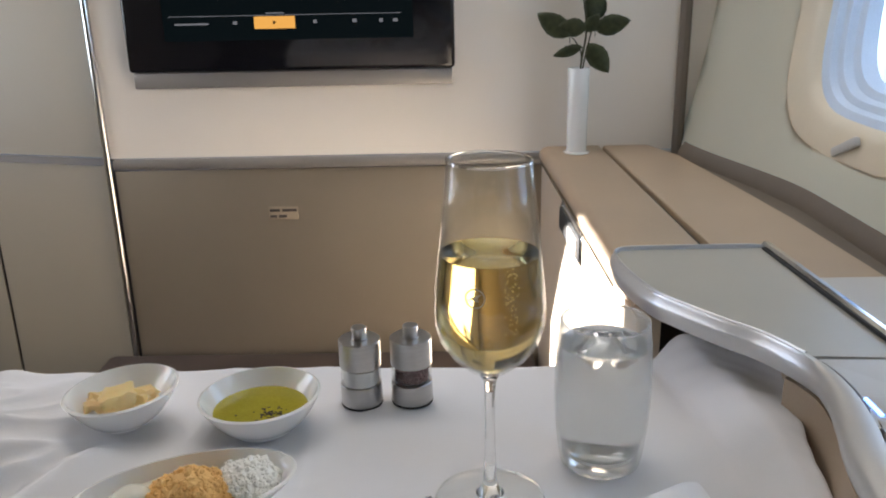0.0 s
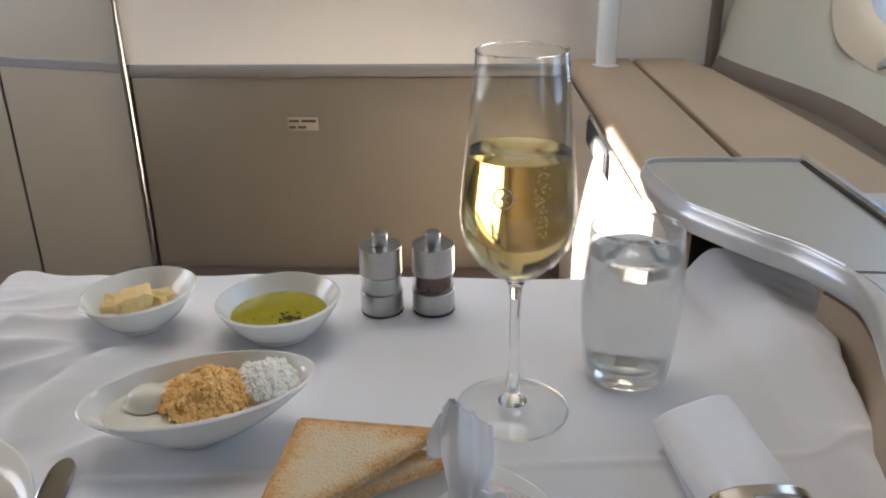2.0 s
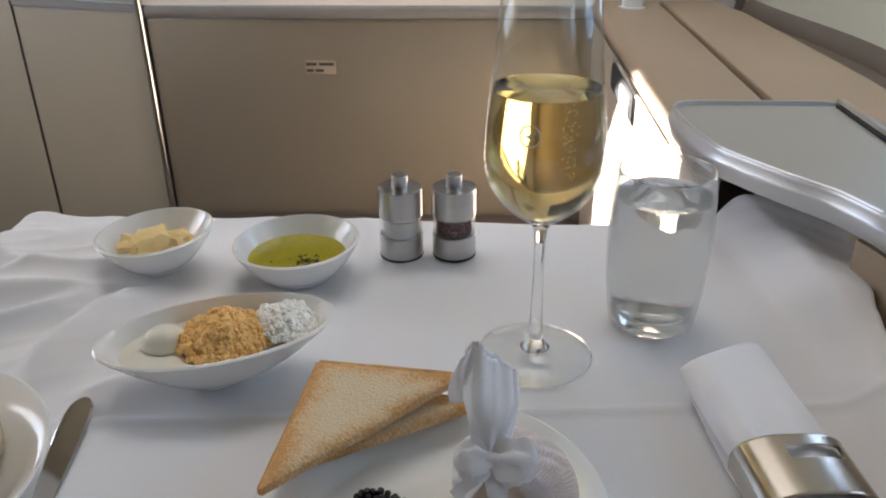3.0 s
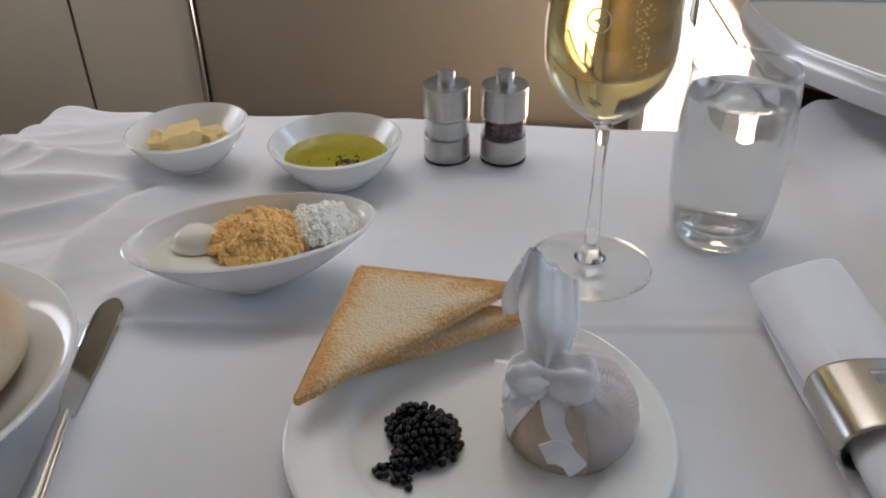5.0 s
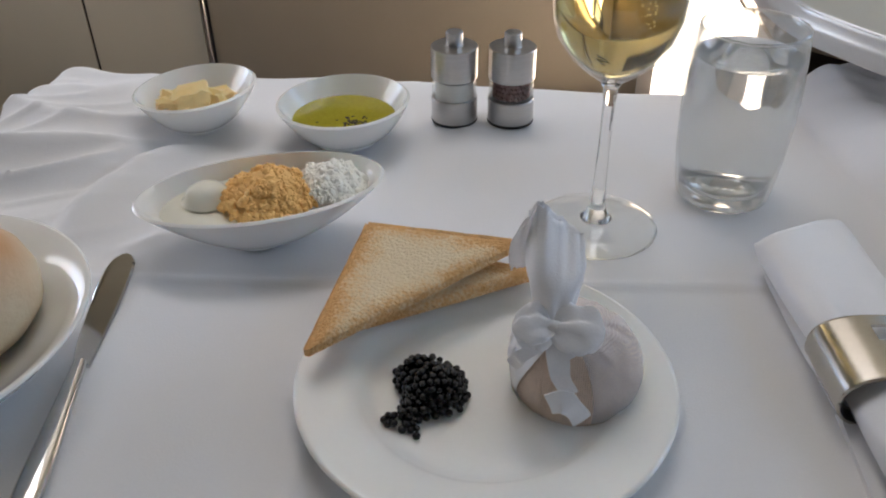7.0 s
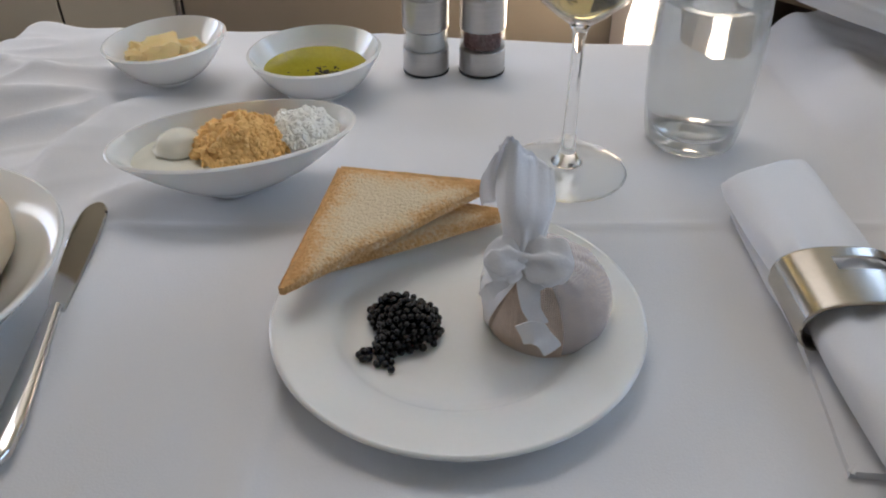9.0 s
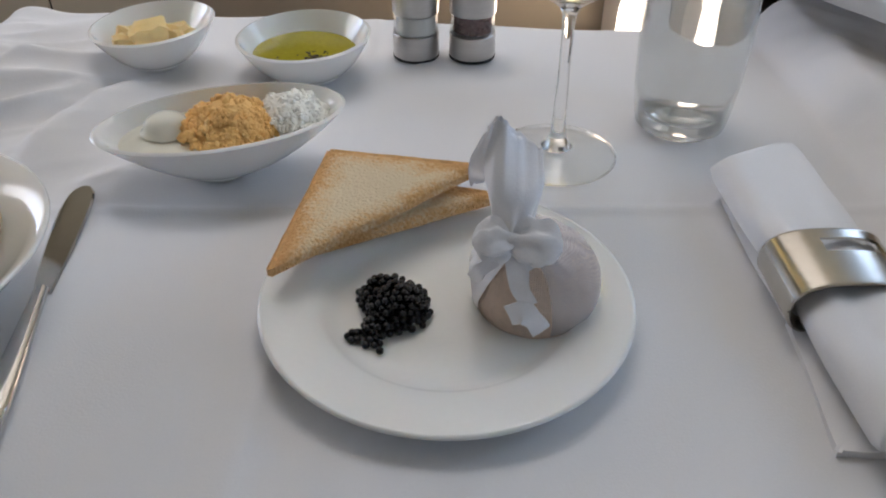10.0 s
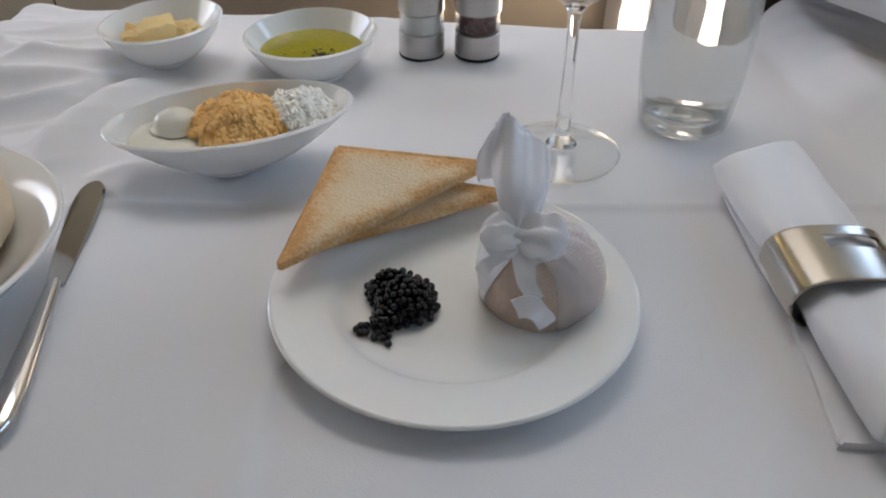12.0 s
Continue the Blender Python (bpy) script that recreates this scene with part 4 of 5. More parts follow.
def toast(name, corner, turn, lean, leg=0.082, deep=0.096, thick=0.0074):
    """A slice cut on the diagonal; the square corner is at the origin, legs along x and -y."""
    t = thing(name, corner, "toasted triangle of white bread with a thin brown crust", "toast", "toast triangles")
    n = 40
    bm = bmesh.new()
    rows_t, rows_b = [], []
    for i in range(n + 1):
        rt, rb = [], []
        for k in range(n + 1 - i):
            x, y = leg * i / n, -deep * k / n
            bow = 0.0012 * noise.noise((x * 40, y * 40, turn)) + 0.0005 * noise.noise((x * 260, y * 260, turn))
            rim = min(i, k, n - i - k)
            soft = (0.0018, 0.0007, 0.0002)[rim] if rim < 3 else 0.0
            rt.append(bm.verts.new((x, y, thick + bow - soft)))
            rb.append(bm.verts.new((x, y, bow * 0.5 + 0.6 * soft)))
        rows_t.append(rt), rows_b.append(rb)
    for rows in (rows_t, rows_b):
        for i in range(n):
            for k in range(n - i):
                bm.faces.new((rows[i][k], rows[i + 1][k], rows[i][k + 1]))
                if k < n - i - 1:
                    bm.faces.new((rows[i + 1][k], rows[i + 1][k + 1], rows[i][k + 1]))
    border = [(i, n - i) for i in range(n + 1)]
    for (i, k), (i2, k2) in zip(border, border[1:]):
        bm.faces.new((rows_t[i][k], rows_t[i2][k2], rows_b[i2][k2], rows_b[i][k]))
    for k in range(n):
        bm.faces.new((rows_t[0][k], rows_t[0][k + 1], rows_b[0][k + 1], rows_b[0][k]))
        bm.faces.new((rows_t[k][0], rows_t[k + 1][0], rows_b[k + 1][0], rows_b[k][0]))
    part("crumb", bm, toast_mat("toasted_crumb", leg, deep), t, sharp=50)
    crust = bmesh.new()
    for a, b in (((-0.0012, 0.0012), (leg, 0.0012)), ((-0.0012, 0.0012), (-0.0012, -deep))):
        line = [Vector((a[0] + (b[0] - a[0]) * s / 14, a[1] + (b[1] - a[1]) * s / 14, thick / 2)) + Vector([0.0006 * noise.noise((s * 1.7, i * 5.0, turn)) for i in range(3)]) for s in range(15)]
        sweep(line, [(-0.0012, -thick / 2 + 0.001), (0.0009, -thick / 2 + 0.001), (0.0013, -0.002), (0.0013, 0.002), (0.0009, thick / 2 - 0.0026), (-0.0004, thick / 2 - 0.0020), (-0.0014, thick / 2 - 0.0018)], bm=crust)
    part("crust", crust, CRUST, t, "thin brown crust", sharp=60)
    t.rotation_euler = (radians(lean[0]), radians(lean[1]), radians(turn))
    return t


toast("toast_triangle", (-0.0925, 0.4970, TOP + 0.0280), -6, (3.2, 0))
toast("toast_triangle", (-0.0825, 0.4945, TOP + 0.0165), -10, (3.0, 0.5), 0.084, 0.068)

# lemon tied in muslin


def weave(m, threads, alpha):
    """Crossed threads in the cloth, with gaps that show what lies beneath."""
    n, l = m.node_tree.nodes, m.node_tree.links
    tc, add, out = n.new("ShaderNodeTexCoord"), n.new("ShaderNodeMath"), n.new("ShaderNodeMapRange")
    add.operation = "ADD"
    for i, axis in enumerate(("X", "Z")):
        w = n.new("ShaderNodeTexWave")
        w.bands_direction = axis
        w.inputs["Scale"].default_value, w.inputs["Distortion"].default_value, w.inputs["Detail"].default_value = threads, 2.5, 2
        w.inputs["Detail Scale"].default_value = 3.0
        l.new(tc.outputs["Object"], w.inputs["Vector"]), l.new(w.outputs["Fac"], add.inputs[i])
    out.inputs["From Max"].default_value = 2.0
    out.inputs["To Min"].default_value, out.inputs["To Max"].default_value = alpha
    l.new(add.outputs[0], out.inputs["Value"]), l.new(out.outputs["Result"], n["Principled BSDF"].inputs["Alpha"])
    bp = n.new("ShaderNodeBump")
    bp.inputs["Distance"].default_value = 0.0002
    l.new(add.outputs[0], bp.inputs["Height"]), l.new(bp.outputs["Normal"], n["Principled BSDF"].inputs["Normal"])
    return m


MUSLIN = mat("white_muslin", (0.93, 0.92, 0.94), 0.9, vary=0.05, scale=60, bump=0.0002, bump_scale=1500, sheen=0.3)
LEMONWRAP = weave(mat("muslin_over_lemon", (0.74, 0.58, 0.46), 0.85, vary=0.10, scale=45, sheen=0.2), 330, (1.0, 1.0))
SHEER = weave(mat("sheer_muslin_over_lemon", (0.96, 0.90, 0.89), 0.9, vary=0.04, scale=60, sheen=0.3), 330, (0.20, 0.50))
wrap = thing("wrapped_lemon", (0.0180, 0.4175, TOP + 0.0050), "lemon half tied in white muslin with a ribbon bow", "wrapped lemon")
wrap.scale = (1.04, 1.04, 1.0)
KX, KY, KZ = -0.0125, -0.0130, 0.0470


def dome(a0, a1, z0, z1, grow, seed, n=72, m=26, lean0=0.0, lean1=0.0, ragged=0.0):
    """The pleated bag: an arc of it, from foot to knot, grown outwards a little."""
    bm = bmesh.new()
    rows = []
    for j in range(m + 1):
        row = []
        for k in range(n + 1):
            foot_ = z0 + ragged * (0.5 + noise.noise((k * 0.11, seed, 2.0)))
            t = foot_ + (z1 - foot_) * j / m
            ang = t * math.pi / 2
            lo_a, hi_a = a0 + lean0 * t, a1 + lean1 * t
            a = lo_a + (hi_a - lo_a) * k / n
            pleat = 0.0012 * t * t * math.sin(a * 13 + 3 * noise.noise((a * 2, t * 3, seed))) + 0.0008 * noise.noise((a * 4, t * 6, seed + 4))
            r = (0.0300 + grow) * (0.90 + 0.10 * math.sin(min(1, t * 3) * math.pi / 2)) * math.cos(ang) ** 0.80 + pleat * (1 - t ** 6)
            z = (0.0445 + grow) * math.sin(ang) ** 0.96
            s = t ** 2.2
            row.append(bm.verts.new((KX * s + max(r, 0.0004) * math.cos(a), KY * s + max(r, 0.0004) * math.sin(a), z + 0.0015 * (1 - t) * 0)))
        rows.append(row)
    for a, b in zip(rows, rows[1:]):
        for k in range(n):
            bm.faces.new((a[k], a[k + 1], b[k + 1], b[k]))
    return bm


bm = dome(0, 2 * math.pi, 0.0, 1.0, 0.0, 1.0, n=180)
bmesh.ops.remove_doubles(bm, verts=bm.verts, dist=0.00005)
part("lemon_bag", bm, LEMONWRAP, wrap, "beige muslin stretched over the lemon", sharp=80)
part("muslin_layer", dome(-1.35, 1.9, 0.03, 0.99, 0.0008, 1.0), SHEER, wrap, "sheer pinkish muslin layer", sharp=80)
part("muslin_layer", dome(-0.95, 2.3, 0.40, 0.99, 0.0012, 1.0, ragged=0.32, lean0=-0.35), SHEER, wrap, "second sheer muslin layer", sharp=80)
part("muslin_layer", dome(2.20, 3.55, 0.02, 0.99, 0.0009, 1.0, lean1=0.95), MUSLIN, wrap, "white folded muslin strip", sharp=80)
part("muslin_layer", dome(2.50, 3.35, 0.20, 0.99, 0.0019, 1.0, lean1=0.85, ragged=0.2), MUSLIN, wrap, "white folded muslin edge", sharp=80)


def neck():
    """The gathered cloth above the knot: a flattened tube, open at the top, its hem higher on one side."""
    bm = bmesh.new()
    rows = []
    n, m = 64, 22
    for j in range(m + 1):
        t = j / m
        open_ = smooth01(t * 1.35)
        shut = smooth01((t - 0.45) / 0.55)
        rx, ry = 0.0066 + 0.0062 * open_ - 0.0010 * shut, (0.0055 + 0.0045 * open_) * (1 - 0.80 * shut)
        cx, cy, cz = KX - 0.0006 * t, KY + 0.024 * t - 0.003 * math.sin(t * 3.1), KZ - 0.001 + 0.034 * t
        row = []
        for k in range(n):
            a = 2 * math.pi * k / n
            u = math.cos(a)
            tight = (1 - smooth01(t * 1.6))
            fold = 1 + 0.14 * tight * math.sin(a * 7 + 1.2) + 0.07 * tight * math.sin(a * 12 + 2) + 0.03 * noise.noise((2 * u, 2 * math.sin(a), t * 4))
            hem = (0.0095 * math.exp(-((u + 0.55) / 0.55) ** 2) - 0.0045 * smooth01(u) + 0.0016 * noise.noise((6 * u, 0.4, 1.7))) * t ** 2.5
            row.append(bm.verts.new((cx + rx * fold * u, cy + ry * fold * math.sin(a) + 0.0012 * shut * math.sin(u * 5), cz + hem)))
        rows.append(row)
    inner = [[bm.verts.new(v.co.lerp(sum((w.co for w in row), Vector()) / n, 0.05)) for v in row] for row in rows[:8:-1]]
    rows += inner
    for a, b in zip(rows, rows[1:]):
        for k in range(n):
            j = (k + 1) % n
            bm.faces.new((a[k], a[j], b[j], b[k]))
    bm.faces.new(rows[-1])
    return bm


def flap():
    """The loose corner of the cloth that droops over beside the neck."""
    bm = bmesh.new()
    rows = []
    for j in range(13):
        t = j / 12
        row = []
        for k in range(9):
            u = k / 8
            wide = 0.0035 + 0.0085 * math.sin(math.pi * (0.10 + 0.62 * t))
            x = KX - 0.0062 - 0.0020 * t - wide * u
            z = KZ + 0.0430 - 0.0235 * t - 0.0045 * u * u - 0.003 * u * t + 0.0016 * noise.noise((u * 5, t * 5, 0.0))
            y = KY + 0.0235 - 0.0060 * t + 0.0022 * math.sin(u * 6 + t * 2) - 0.003 * u
            row.append(bm.verts.new((x, y, z)))
        rows.append(row)
    for a, b in zip(rows, rows[1:]):
        for k in range(8):
            bm.faces.new((a[k], a[k + 1], b[k + 1], b[k]))
    bmesh.ops.solidify(bm, geom=list(bm.faces), thickness=0.0004)
    return bm


part("muslin_flap", flap(), MUSLIN, wrap, "loose drooping muslin corner", sharp=80)
part("muslin_neck", neck(), MUSLIN, wrap, "gathered muslin neck with a ragged top", sharp=70)
RIBBON = mat("white_satin_ribbon", (0.93, 0.92, 0.94), 0.42, vary=0.04, scale=60, bump=0.00008, bump_scale=900, sheen=0.3)


def band(points, width, thick=0.0005, taper=0.0, up=Vector((0, -0.5, 0.85))):
    line = spline(points, 6)
    prof = [(-width / 2, -thick), (width / 2, -thick), (width / 2, thick), (-width / 2, thick)]
    bm = sweep(line, prof, up=up, size=lambda s: (1 - taper * (1 - smooth01(s * 3)), 1))
    bmesh.ops.subdivide_edges(bm, edges=[e for e in bm.edges if e.calc_length() > width * 0.5], cuts=3, use_grid_fill=True)
    for v in bm.verts:
        v.co += Vector([0.0014 * noise.noise((v.co.x * 130, v.co.y * 130, v.co.z * 130 + i * 11)) for i in range(3)])
    return bm


k0 = Vector((KX, KY - 0.005, KZ + 0.001))
bm = bmesh.new()
bmesh.ops.create_icosphere(bm, subdivisions=3, radius=0.0036, matrix=Matrix.Translation(k0) @ Matrix.Diagonal((1.3, 0.9, 1.0, 1)))
for v in bm.verts:
    v.co += Vector([0.0006 * noise.noise((v.co.x * 400, v.co.y * 400, v.co.z * 400 + i * 3)) for i in range(3)])
part("knot", bm, RIBBON, wrap)
def puff(axis, length, width, thick, seed):
    """One crumpled loop of the bow: a flat pillow that springs from the knot, pleated at its root."""
    way = Vector(axis).normalized()
    face = Vector((0.0, -0.75, 0.65))
    side = way.cross(face).normalized()
    face = side.cross(way).normalized()
    bm = bmesh.new()
    rows = []
    for j in range(19):
        t = j / 18
        swell = math.sin(math.pi * min(1.0, 0.12 + 0.80 * t)) ** 0.7 * (1 if t < 0.85 else 1 - 0.5 * ((t - 0.85) / 0.15) ** 2)
        row = []
        for k in range(40):
            a = 2 * math.pi * k / 40
            crumple = 1 + 0.34 * (1 - 0.8 * t) * math.sin(6 * a + seed) + 0.40 * noise.noise((2.4 * math.cos(a) + seed, 2.4 * math.sin(a), t * 3))
            q = k0 + way * (length * t) + side * (width * swell * crumple * math.cos(a)) + face * (thick * swell * crumple * math.sin(a) + 0.001 - 0.003 * t * t)
            row.append(bm.verts.new(q))
        rows.append(row)
    for p, q in zip(rows, rows[1:]):
        for k in range(40):
            bm.faces.new((p[k], p[(k + 1) % 40], q[(k + 1) % 40], q[k]))
    bm.faces.new(rows[0])
    # the open end of the loop turns inwards
    lip = [bm.verts.new(v.co.lerp(k0 + way * (length * 0.80), 0.35)) for v in rows[-1]]
    for k in range(40):
        bm.faces.new((rows[-1][k], rows[-1][(k + 1) % 40], lip[(k + 1) % 40], lip[k]))
    bm.faces.new(lip)
    return bm


part("bow_loop", puff((-0.95, -0.25, 0.10), 0.0165, 0.0078, 0.0020, 1.0), RIBBON, wrap, sharp=75)
part("bow_loop", puff((0.95, -0.20, 0.05), 0.0205, 0.0098, 0.0021, 4.0), RIBBON, wrap, sharp=75)
part("ribbon_tail", band([k0 + Vector(p) for p in ((0.001, -0.001, -0.001), (0.0020, -0.0075, -0.007), (0.0040, -0.0125, -0.0150), (0.0075, -0.0160, -0.0225))], 0.0080, taper=0.45, up=Vector((0, -0.9, 0.3))), RIBBON, wrap)
part("ribbon_tail", band([k0 + Vector(p) for p in ((0.0000, -0.0168, -0.0272), (0.0050, -0.0174, -0.0250), (0.0095, -0.0178, -0.0275), (0.0140, -0.0176, -0.0345))], 0.0088, up=Vector((0.1, -0.9, 0.35))), RIBBON, wrap, "folded ribbon end")
part("ribbon_tail", band([k0 + Vector(p) for p in ((-0.001, -0.001, -0.001), (-0.0050, -0.0045, -0.005), (-0.0110, -0.0062, -0.011), (-0.0160, -0.0050, -0.0180))], 0.0060, taper=0.5, up=Vector((-0.3, -0.9, 0.3))), RIBBON, wrap)

# bread bowl and roll
bread_bowl = solid("bread_bowl", lathe([(0, 0.0012), (0.040, 0.0012), (0.042, 0.0), (0.045, 0.0), (0.047, 0.004), (0.064, 0.014), (0.080, 0.0255), (0.0885, 0.0345), (0.0905, 0.0362), (0.0902, 0.0374), (0.0885, 0.0376), (0.079, 0.0300), (0.062, 0.0180), (0.046, 0.0098), (0, 0.0080)], 112), CHINA, "deep white porcelain bread bowl with a smooth rim", "bowl", at=(-0.2975, 0.389, TOP + 0.001), sharp=70)
def roll_mat():
    m = mat("bread_roll_crust", (0.62, 0.42, 0.24), 0.75, vary=0.12, scale=35, bump=0.0004, bump_scale=350)
    n, l = m.node_tree.nodes, m.node_tree.links
    tc, sep, noi, add, ramp = n.new("ShaderNodeTexCoord"), n.new("ShaderNodeSeparateXYZ"), n.new("ShaderNodeTexNoise"), n.new("ShaderNodeMath"), n.new("ShaderNodeValToRGB")
    noi.inputs["Scale"].default_value = 45
    l.new(tc.outputs["Object"], sep.inputs[0]), l.new(tc.outputs["Object"], noi.inputs["Vector"])
    add.operation = "MULTIPLY_ADD"
    add.inputs[1].default_value = 0.025
    l.new(noi.outputs["Fac"], add.inputs[0]), l.new(sep.outputs["Z"], add.inputs[2])
    mul = n.new("ShaderNodeMath")
    mul.operation = "MULTIPLY"
    mul.inputs[1].default_value = 14
    l.new(add.outputs[0], mul.inputs[0]), l.new(mul.outputs[0], ramp.inputs["Fac"])
    e = ramp.color_ramp.elements
    e[0].position, e[0].color = 0.08, (0.42, 0.24, 0.09, 1)
    e[1].position, e[1].color = 0.95, (0.60, 0.33, 0.16, 1)
    for p, c in ((0.20, (0.70, 0.58, 0.40, 1)), (0.48, (0.72, 0.60, 0.42, 1))):
        q = e.new(p)
        q.color = c
    l.new(ramp.outputs["Color"], n["Principled BSDF"].inputs["Base Color"])
    return m
bm = lathe([(0, 0.0), (0.6, 0.001), (0.85, 0.006), (0.97, 0.016), (1.0, 0.026), (0.95, 0.038), (0.80, 0.050), (0.52, 0.060), (0.25, 0.064), (0, 0.065)], 64, 0.052, 0.050)
for v in bm.verts:
    v.co += v.co.normalized() * 0.003 * noise.noise((v.co.x * 40, v.co.y * 40, v.co.z * 40))
solid("bread_roll", bm, roll_mat(), "round pale bread roll with a browned top in the bowl", "bread roll", at=(-0.2905, 0.407, TOP + 0.011), sharp=80)
solid("bread_crumb", chunk(0.004, 0.003, 0.002, 3.0, 0.001), CRUST, "brown bread crumb lying in the bowl", "crumb", at=(-0.246, 0.350, TOP + 0.0215))

# butter knife
def knife():
    k = thing("butter_knife", (-0.2185, 0.4040, TOP + 0.0022), "polished steel butter knife lying beside the bread bowl", "knife")
    bm = bmesh.new()
    outline = spline([(-0.0040, 0.0, 0), (-0.0062, 0.010, 0), (-0.0080, 0.030, 0), (-0.0092, 0.055, 0), (-0.0090, 0.075, 0), (-0.0066, 0.0885, 0), (-0.0005, 0.0945, 0), (0.0052, 0.0915, 0), (0.0078, 0.080, 0), (0.0076, 0.055, 0), (0.0060, 0.025, 0), (0.0042, 0.0, 0)], 5)
    top = [bm.verts.new((q.x * 0.86, q.y, 0.0021)) for q in outline]
    mid = [bm.verts.new((q.x, q.y, 0.0012)) for q in outline]
    low = [bm.verts.new((q.x * 0.9, q.y, 0.0003)) for q in outline]
    bm.faces.new(top), bm.faces.new(low[::-1])
    for a, b in ((top, mid), (mid, low)):
        for i in range(len(a)):
            j = (i + 1) % len(a)
            bm.faces.new((a[i], a[j], b[j], b[i]))
    part("blade", bm, POLISHED, k)
    line = [Vector((0, -y, 0.0035)) for y in (-0.001, 0.004, 0.012, 0.030, 0.055, 0.075, 0.088, 0.094)]
    sizes = [0.55, 0.62, 0.66, 0.80, 1.0, 1.12, 1.0, 0.45]
    part("handle", sweep(line, circle(0.0058, 20, 0.0034), size=lambda s: (sizes[round(s * 7)], min(1, 0.3 + sizes[round(s * 7)]))), POLISHED, k, sharp=60)
    k.rotation_euler = (0, 0, radians(11.6))
    return k


knife()

# napkin and ring
napkin = thing("rolled_napkin", (0.1500, 0.4350, TOP + 0.0012), "white cotton napkin folded into a roll", "napkin", turn=5.5)


def soft_roll(length0, length1, w0, w1, h, x0, x1, seed, lift=0.0, n=56, m=90, slant=0.0):
    bm = bmesh.new()
    rows = []
    for j in range(m + 1):
        t = j / m
        y = length0 + (length1 - length0) * t
        w = (w0 + (w1 - w0) * t) / 2
        pinch = 1 - 0.10 * math.exp(-((y + 0.012) / 0.03) ** 2)
        cx = x0 + (x1 - x0) * t
        endr = min(1.0, (min(t, 1 - t) * (abs(length1 - length0)) / 0.006 + 0.02)) ** 0.5
        row = []
        for k in range(n):
            a = 2 * math.pi * k / n
            c, s_ = math.cos(a), math.sin(a)
            x = w * pinch * math.copysign(abs(c) ** 0.62, c)
            z = h / 2 * endr * math.copysign(abs(s_) ** 0.75, s_)
            bumpy = 0.0012 * noise.noise((x * 60 + seed, y * 35, z * 60))
            near = math.exp(-max(0.0, abs(y + 0.0095) - 0.018) / 0.022)
            pleat = 0.0018 * near * math.sin(x * 330 + 3 * noise.noise((x * 30, y * 18, seed))) + 0.0020 * noise.noise((x * 45 + y * 20, y * 14, seed + 9))
            skew = slant * x / w * smooth01(1 - t * 2.2)
            row.append(bm.verts.new((cx + x * (1 + bumpy * 12), y + skew, lift + h / 2 + z + (bumpy + pleat) * (s_ > 0))))
        rows.append(row)
    for a, b in zip(rows, rows[1:]):
        for k in range(n):
            j = (k + 1) % n
            bm.faces.new((a[k], a[j], b[j], b[k]))
    bm.faces.new(rows[0]), bm.faces.new(rows[-1])
    return bm


part("roll", soft_roll(0.101, -0.105, 0.053, 0.052, 0.0235, 0.0028, 0.0110, 1.0, 0.0035, slant=0.0095), NAPKIN, napkin, sharp=80)
part("lower_fold", soft_roll(0.089, -0.020, 0.046, 0.050, 0.0045, 0.004, 0.005, 5.0, 0.0, slant=0.0085), NAPKIN, napkin, sharp=80)
flap_edge = spline([(-0.0175, -0.022, 0), (-0.0200, -0.050, 0), (-0.0225, -0.075, 0), (-0.0242, -0.0955, 0), (-0.0225, -0.0975, 0), (-0.004, -0.0990, 0), (0.022, -0.1000, 0)], 6)
part("loose_fold", slab([(q.x, q.y) for q in flap_edge] + [(0.030, -0.022)], 0.0, 0.0042, 0.0014), NAPKIN, napkin, "flat loose end of the napkin")


def ring_band():
    bm = bmesh.new()
    n, m = 96, 12
    def at(a, y, g):
        c, s_ = math.cos(a), math.sin(a)
        return (0.004 + (0.0295 + g) * math.copysign(abs(c) ** 0.72, c), y, 0.0165 + (0.0158 + g) * math.copysign(abs(s_) ** 0.85, s_))
    grid = [[[bm.verts.new(at(2 * math.pi * k / n, -0.020 + 0.040 * j / m, g)) for k in range(n)] for j in range(m + 1)] for g in (0.0, -0.0014)]
    def hole(k, j):
        return 7 <= j < 10 and 13 <= k < 26
    for g in (0, 1):
        for j in range(m):
            for k in range(n):
                if not hole(k, j):
                    q = grid[g]
                    bm.faces.new((q[j][k], q[j][(k + 1) % n], q[j + 1][(k + 1) % n], q[j + 1][k]))
    for j in (0, m):
        for k in range(n):
            bm.faces.new((grid[0][j][k], grid[0][j][(k + 1) % n], grid[1][j][(k + 1) % n], grid[1][j][k]))
    for k in range(13, 26):
        for j in (7, 10):
            bm.faces.new((grid[0][j][k], grid[0][j][k + 1], grid[1][j][k + 1], grid[1][j][k]))
    for j in range(7, 10):
        for k in (13, 26):
            bm.faces.new((grid[0][j][k], grid[0][j + 1][k], grid[1][j + 1][k], grid[1][j][k]))
    return bm


ring = solid("napkin_ring", ring_band(), RINGSTEEL, "satin steel napkin ring with a long slot", "napkin ring", at=(0.1530, 0.4255, TOP + 0.0012), turn=5.5, sharp=50)
for y in (-0.020, 0.020):
    bend = []
    for k in range(97):
        c, s_ = math.cos(2 * math.pi * k / 96), math.sin(2 * math.pi * k / 96)
        bend.append(Vector((0.004 + 0.0288 * math.copysign(abs(c) ** 0.72, c), y, 0.0165 + 0.0151 * math.copysign(abs(s_) ** 0.85, s_))))
    part("rim", sweep(bend, circle(0.0009, 8), cap=False), RINGSTEEL, ring, "rolled steel edge")

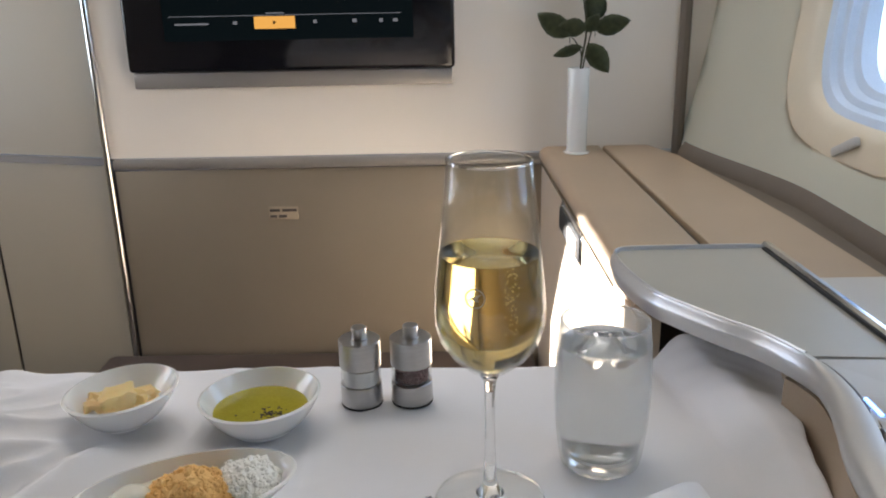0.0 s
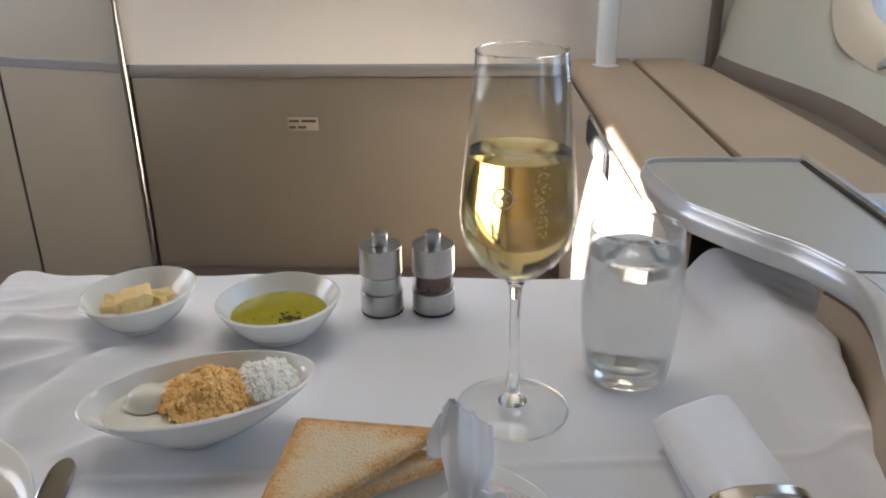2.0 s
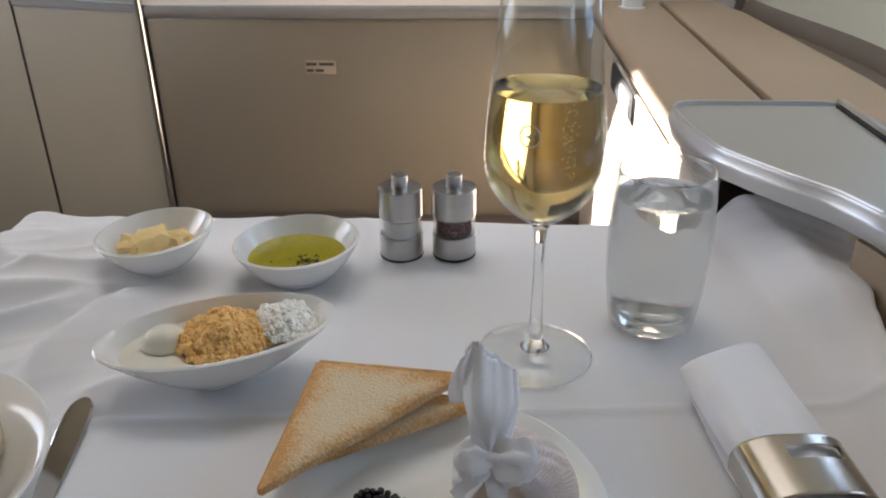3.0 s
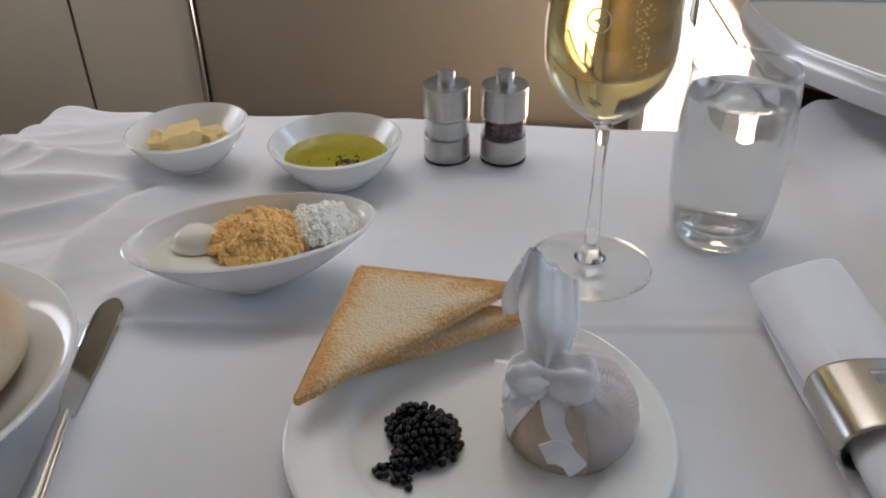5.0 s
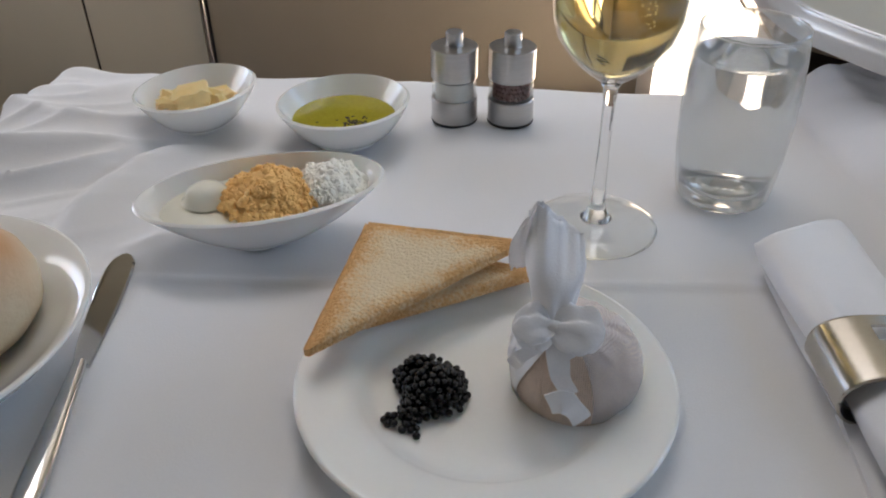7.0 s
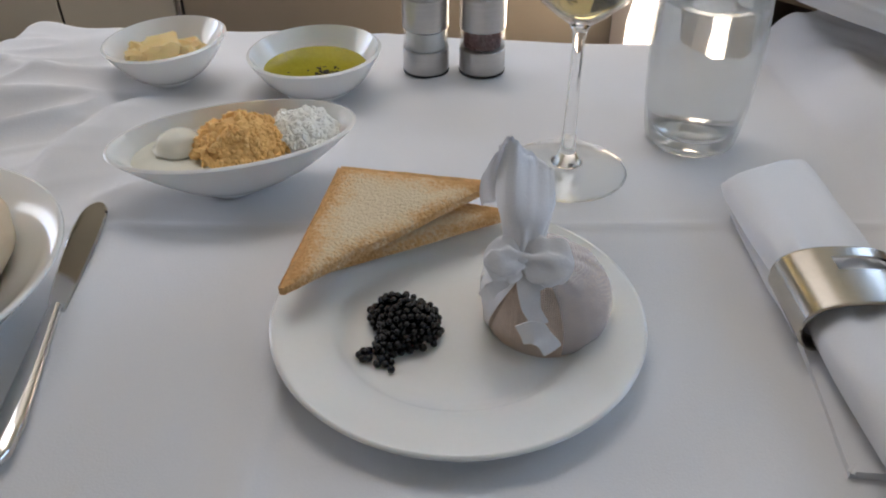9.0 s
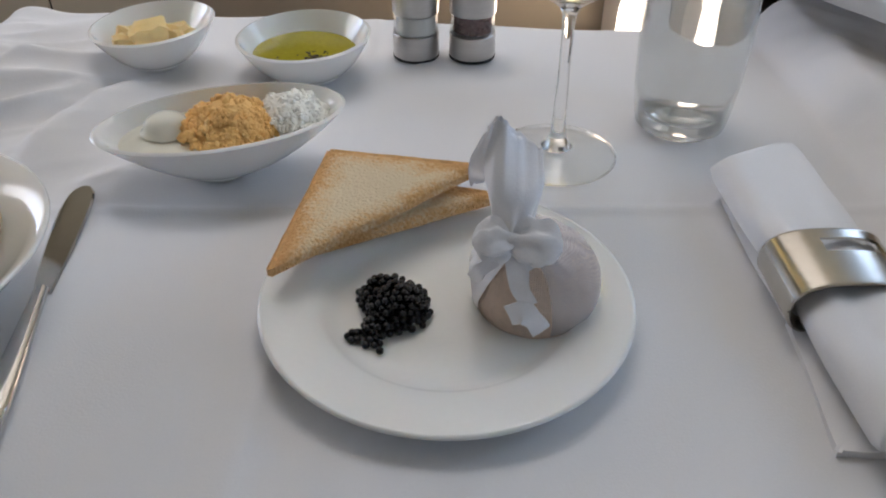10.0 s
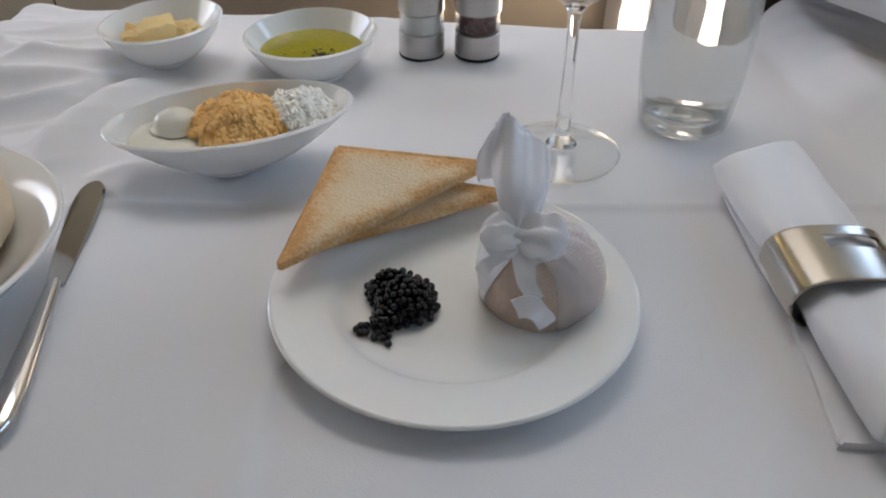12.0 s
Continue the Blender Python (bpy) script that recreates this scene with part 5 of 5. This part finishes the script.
# rose
LEAF = mat("rose_leaf", (0.075, 0.088, 0.040), 0.5, vary=0.3, scale=60, bump=0.0005, bump_scale=120)
STEM = mat("rose_stem", (0.06, 0.06, 0.025), 0.6, vary=0.2)
PETAL = mat("dark_red_petal", (0.10, 0.008, 0.012), 0.6, vary=0.3, scale=60)
rose = thing("rose", (0.2195, 1.440, CT + 0.03), "dark red rose with green leaves standing in the vase", "rose")
part("stem", sweep(spline([(0.003, 0, 0.0), (0.002, 0, 0.10), (0.010, 0, 0.17), (0.001, 0, 0.235)], 6), circle(0.0016, 8), up=Vector((0, 1, 0))), STEM, rose)
part("stem", sweep(spline([(0.003, 0, 0.09), (0.010, 0, 0.13), (0.020, 0, 0.175), (0.022, 0, 0.19)], 6), circle(0.0012, 8), up=Vector((0, 1, 0))), STEM, rose)
part("stem", sweep(spline([(0.002, 0, 0.10), (0.002, 0, 0.135), (-0.014, 0, 0.160)], 6), circle(0.0010, 8), up=Vector((0, 1, 0))), STEM, rose)


def leaf(base, tip, width, curl=0.004):
    a, b = Vector(base), Vector(tip)
    d = b - a
    side = d.cross(Vector((0, 1, 0.25))).normalized()
    nrm = side.cross(d).normalized()
    bm = bmesh.new()
    rows = []
    for j in range(11):
        t = j / 10
        w = width * (math.sin(math.pi * min(1, t * 0.97 + 0.03)) ** 0.75) * (1.1 - 0.35 * t)
        row = []
        for k in (-1, -0.5, 0, 0.5, 1):
            q = a + d * t + side * (w * k * (1 + 0.05 * (j % 2))) + nrm * (curl * (abs(k) - 0.4) + curl * 1.5 * t * t)
            row.append(bm.verts.new(q))
        rows.append(row)
    for p, q in zip(rows, rows[1:]):
        for k in range(4):
            bm.faces.new((p[k], p[k + 1], q[k + 1], q[k]))
    bmesh.ops.solidify(bm, geom=list(bm.faces), thickness=0.0005)
    return bm


for base, tip, w in (((-0.016, 0, 0.160), (-0.069, -0.004, 0.194), 0.019), ((0.010, 0, 0.170), (-0.034, -0.010, 0.174), 0.016), ((0.004, 0, 0.142), (-0.041, -0.006, 0.127), 0.010), ((0.024, 0, 0.170), (0.080, -0.006, 0.180), 0.018), ((0.014, 0, 0.146), (0.046, -0.010, 0.101), 0.018), ((0.016, 0, 0.182), (0.036, 0.006, 0.230), 0.020), ((0.010, 0, 0.165), (0.028, -0.012, 0.190), 0.013)):
    part("leaf", leaf(base, tip, w), LEAF, rose, sharp=80)
    part("leaf_stalk", sweep([Vector(base) + Vector((0, 0, -0.012)), Vector(base), Vector(base) + (Vector(tip) - Vector(base)) * 0.12], circle(0.0007, 6), up=Vector((0, 1, 0))), STEM, rose)
for k in range(11):
    a, r = k * 2.4, 0.004 + 0.0014 * k
    t0 = Vector((0.001 + 0.3 * r * math.cos(a), 0.3 * r * math.sin(a), 0.224))
    part("petal", leaf(t0, t0 + Vector((r * 0.9 * math.cos(a), r * 0.9 * math.sin(a), 0.032 - 0.0012 * k)), 0.010 + 0.0008 * k, 0.005), PETAL, rose, sharp=80)
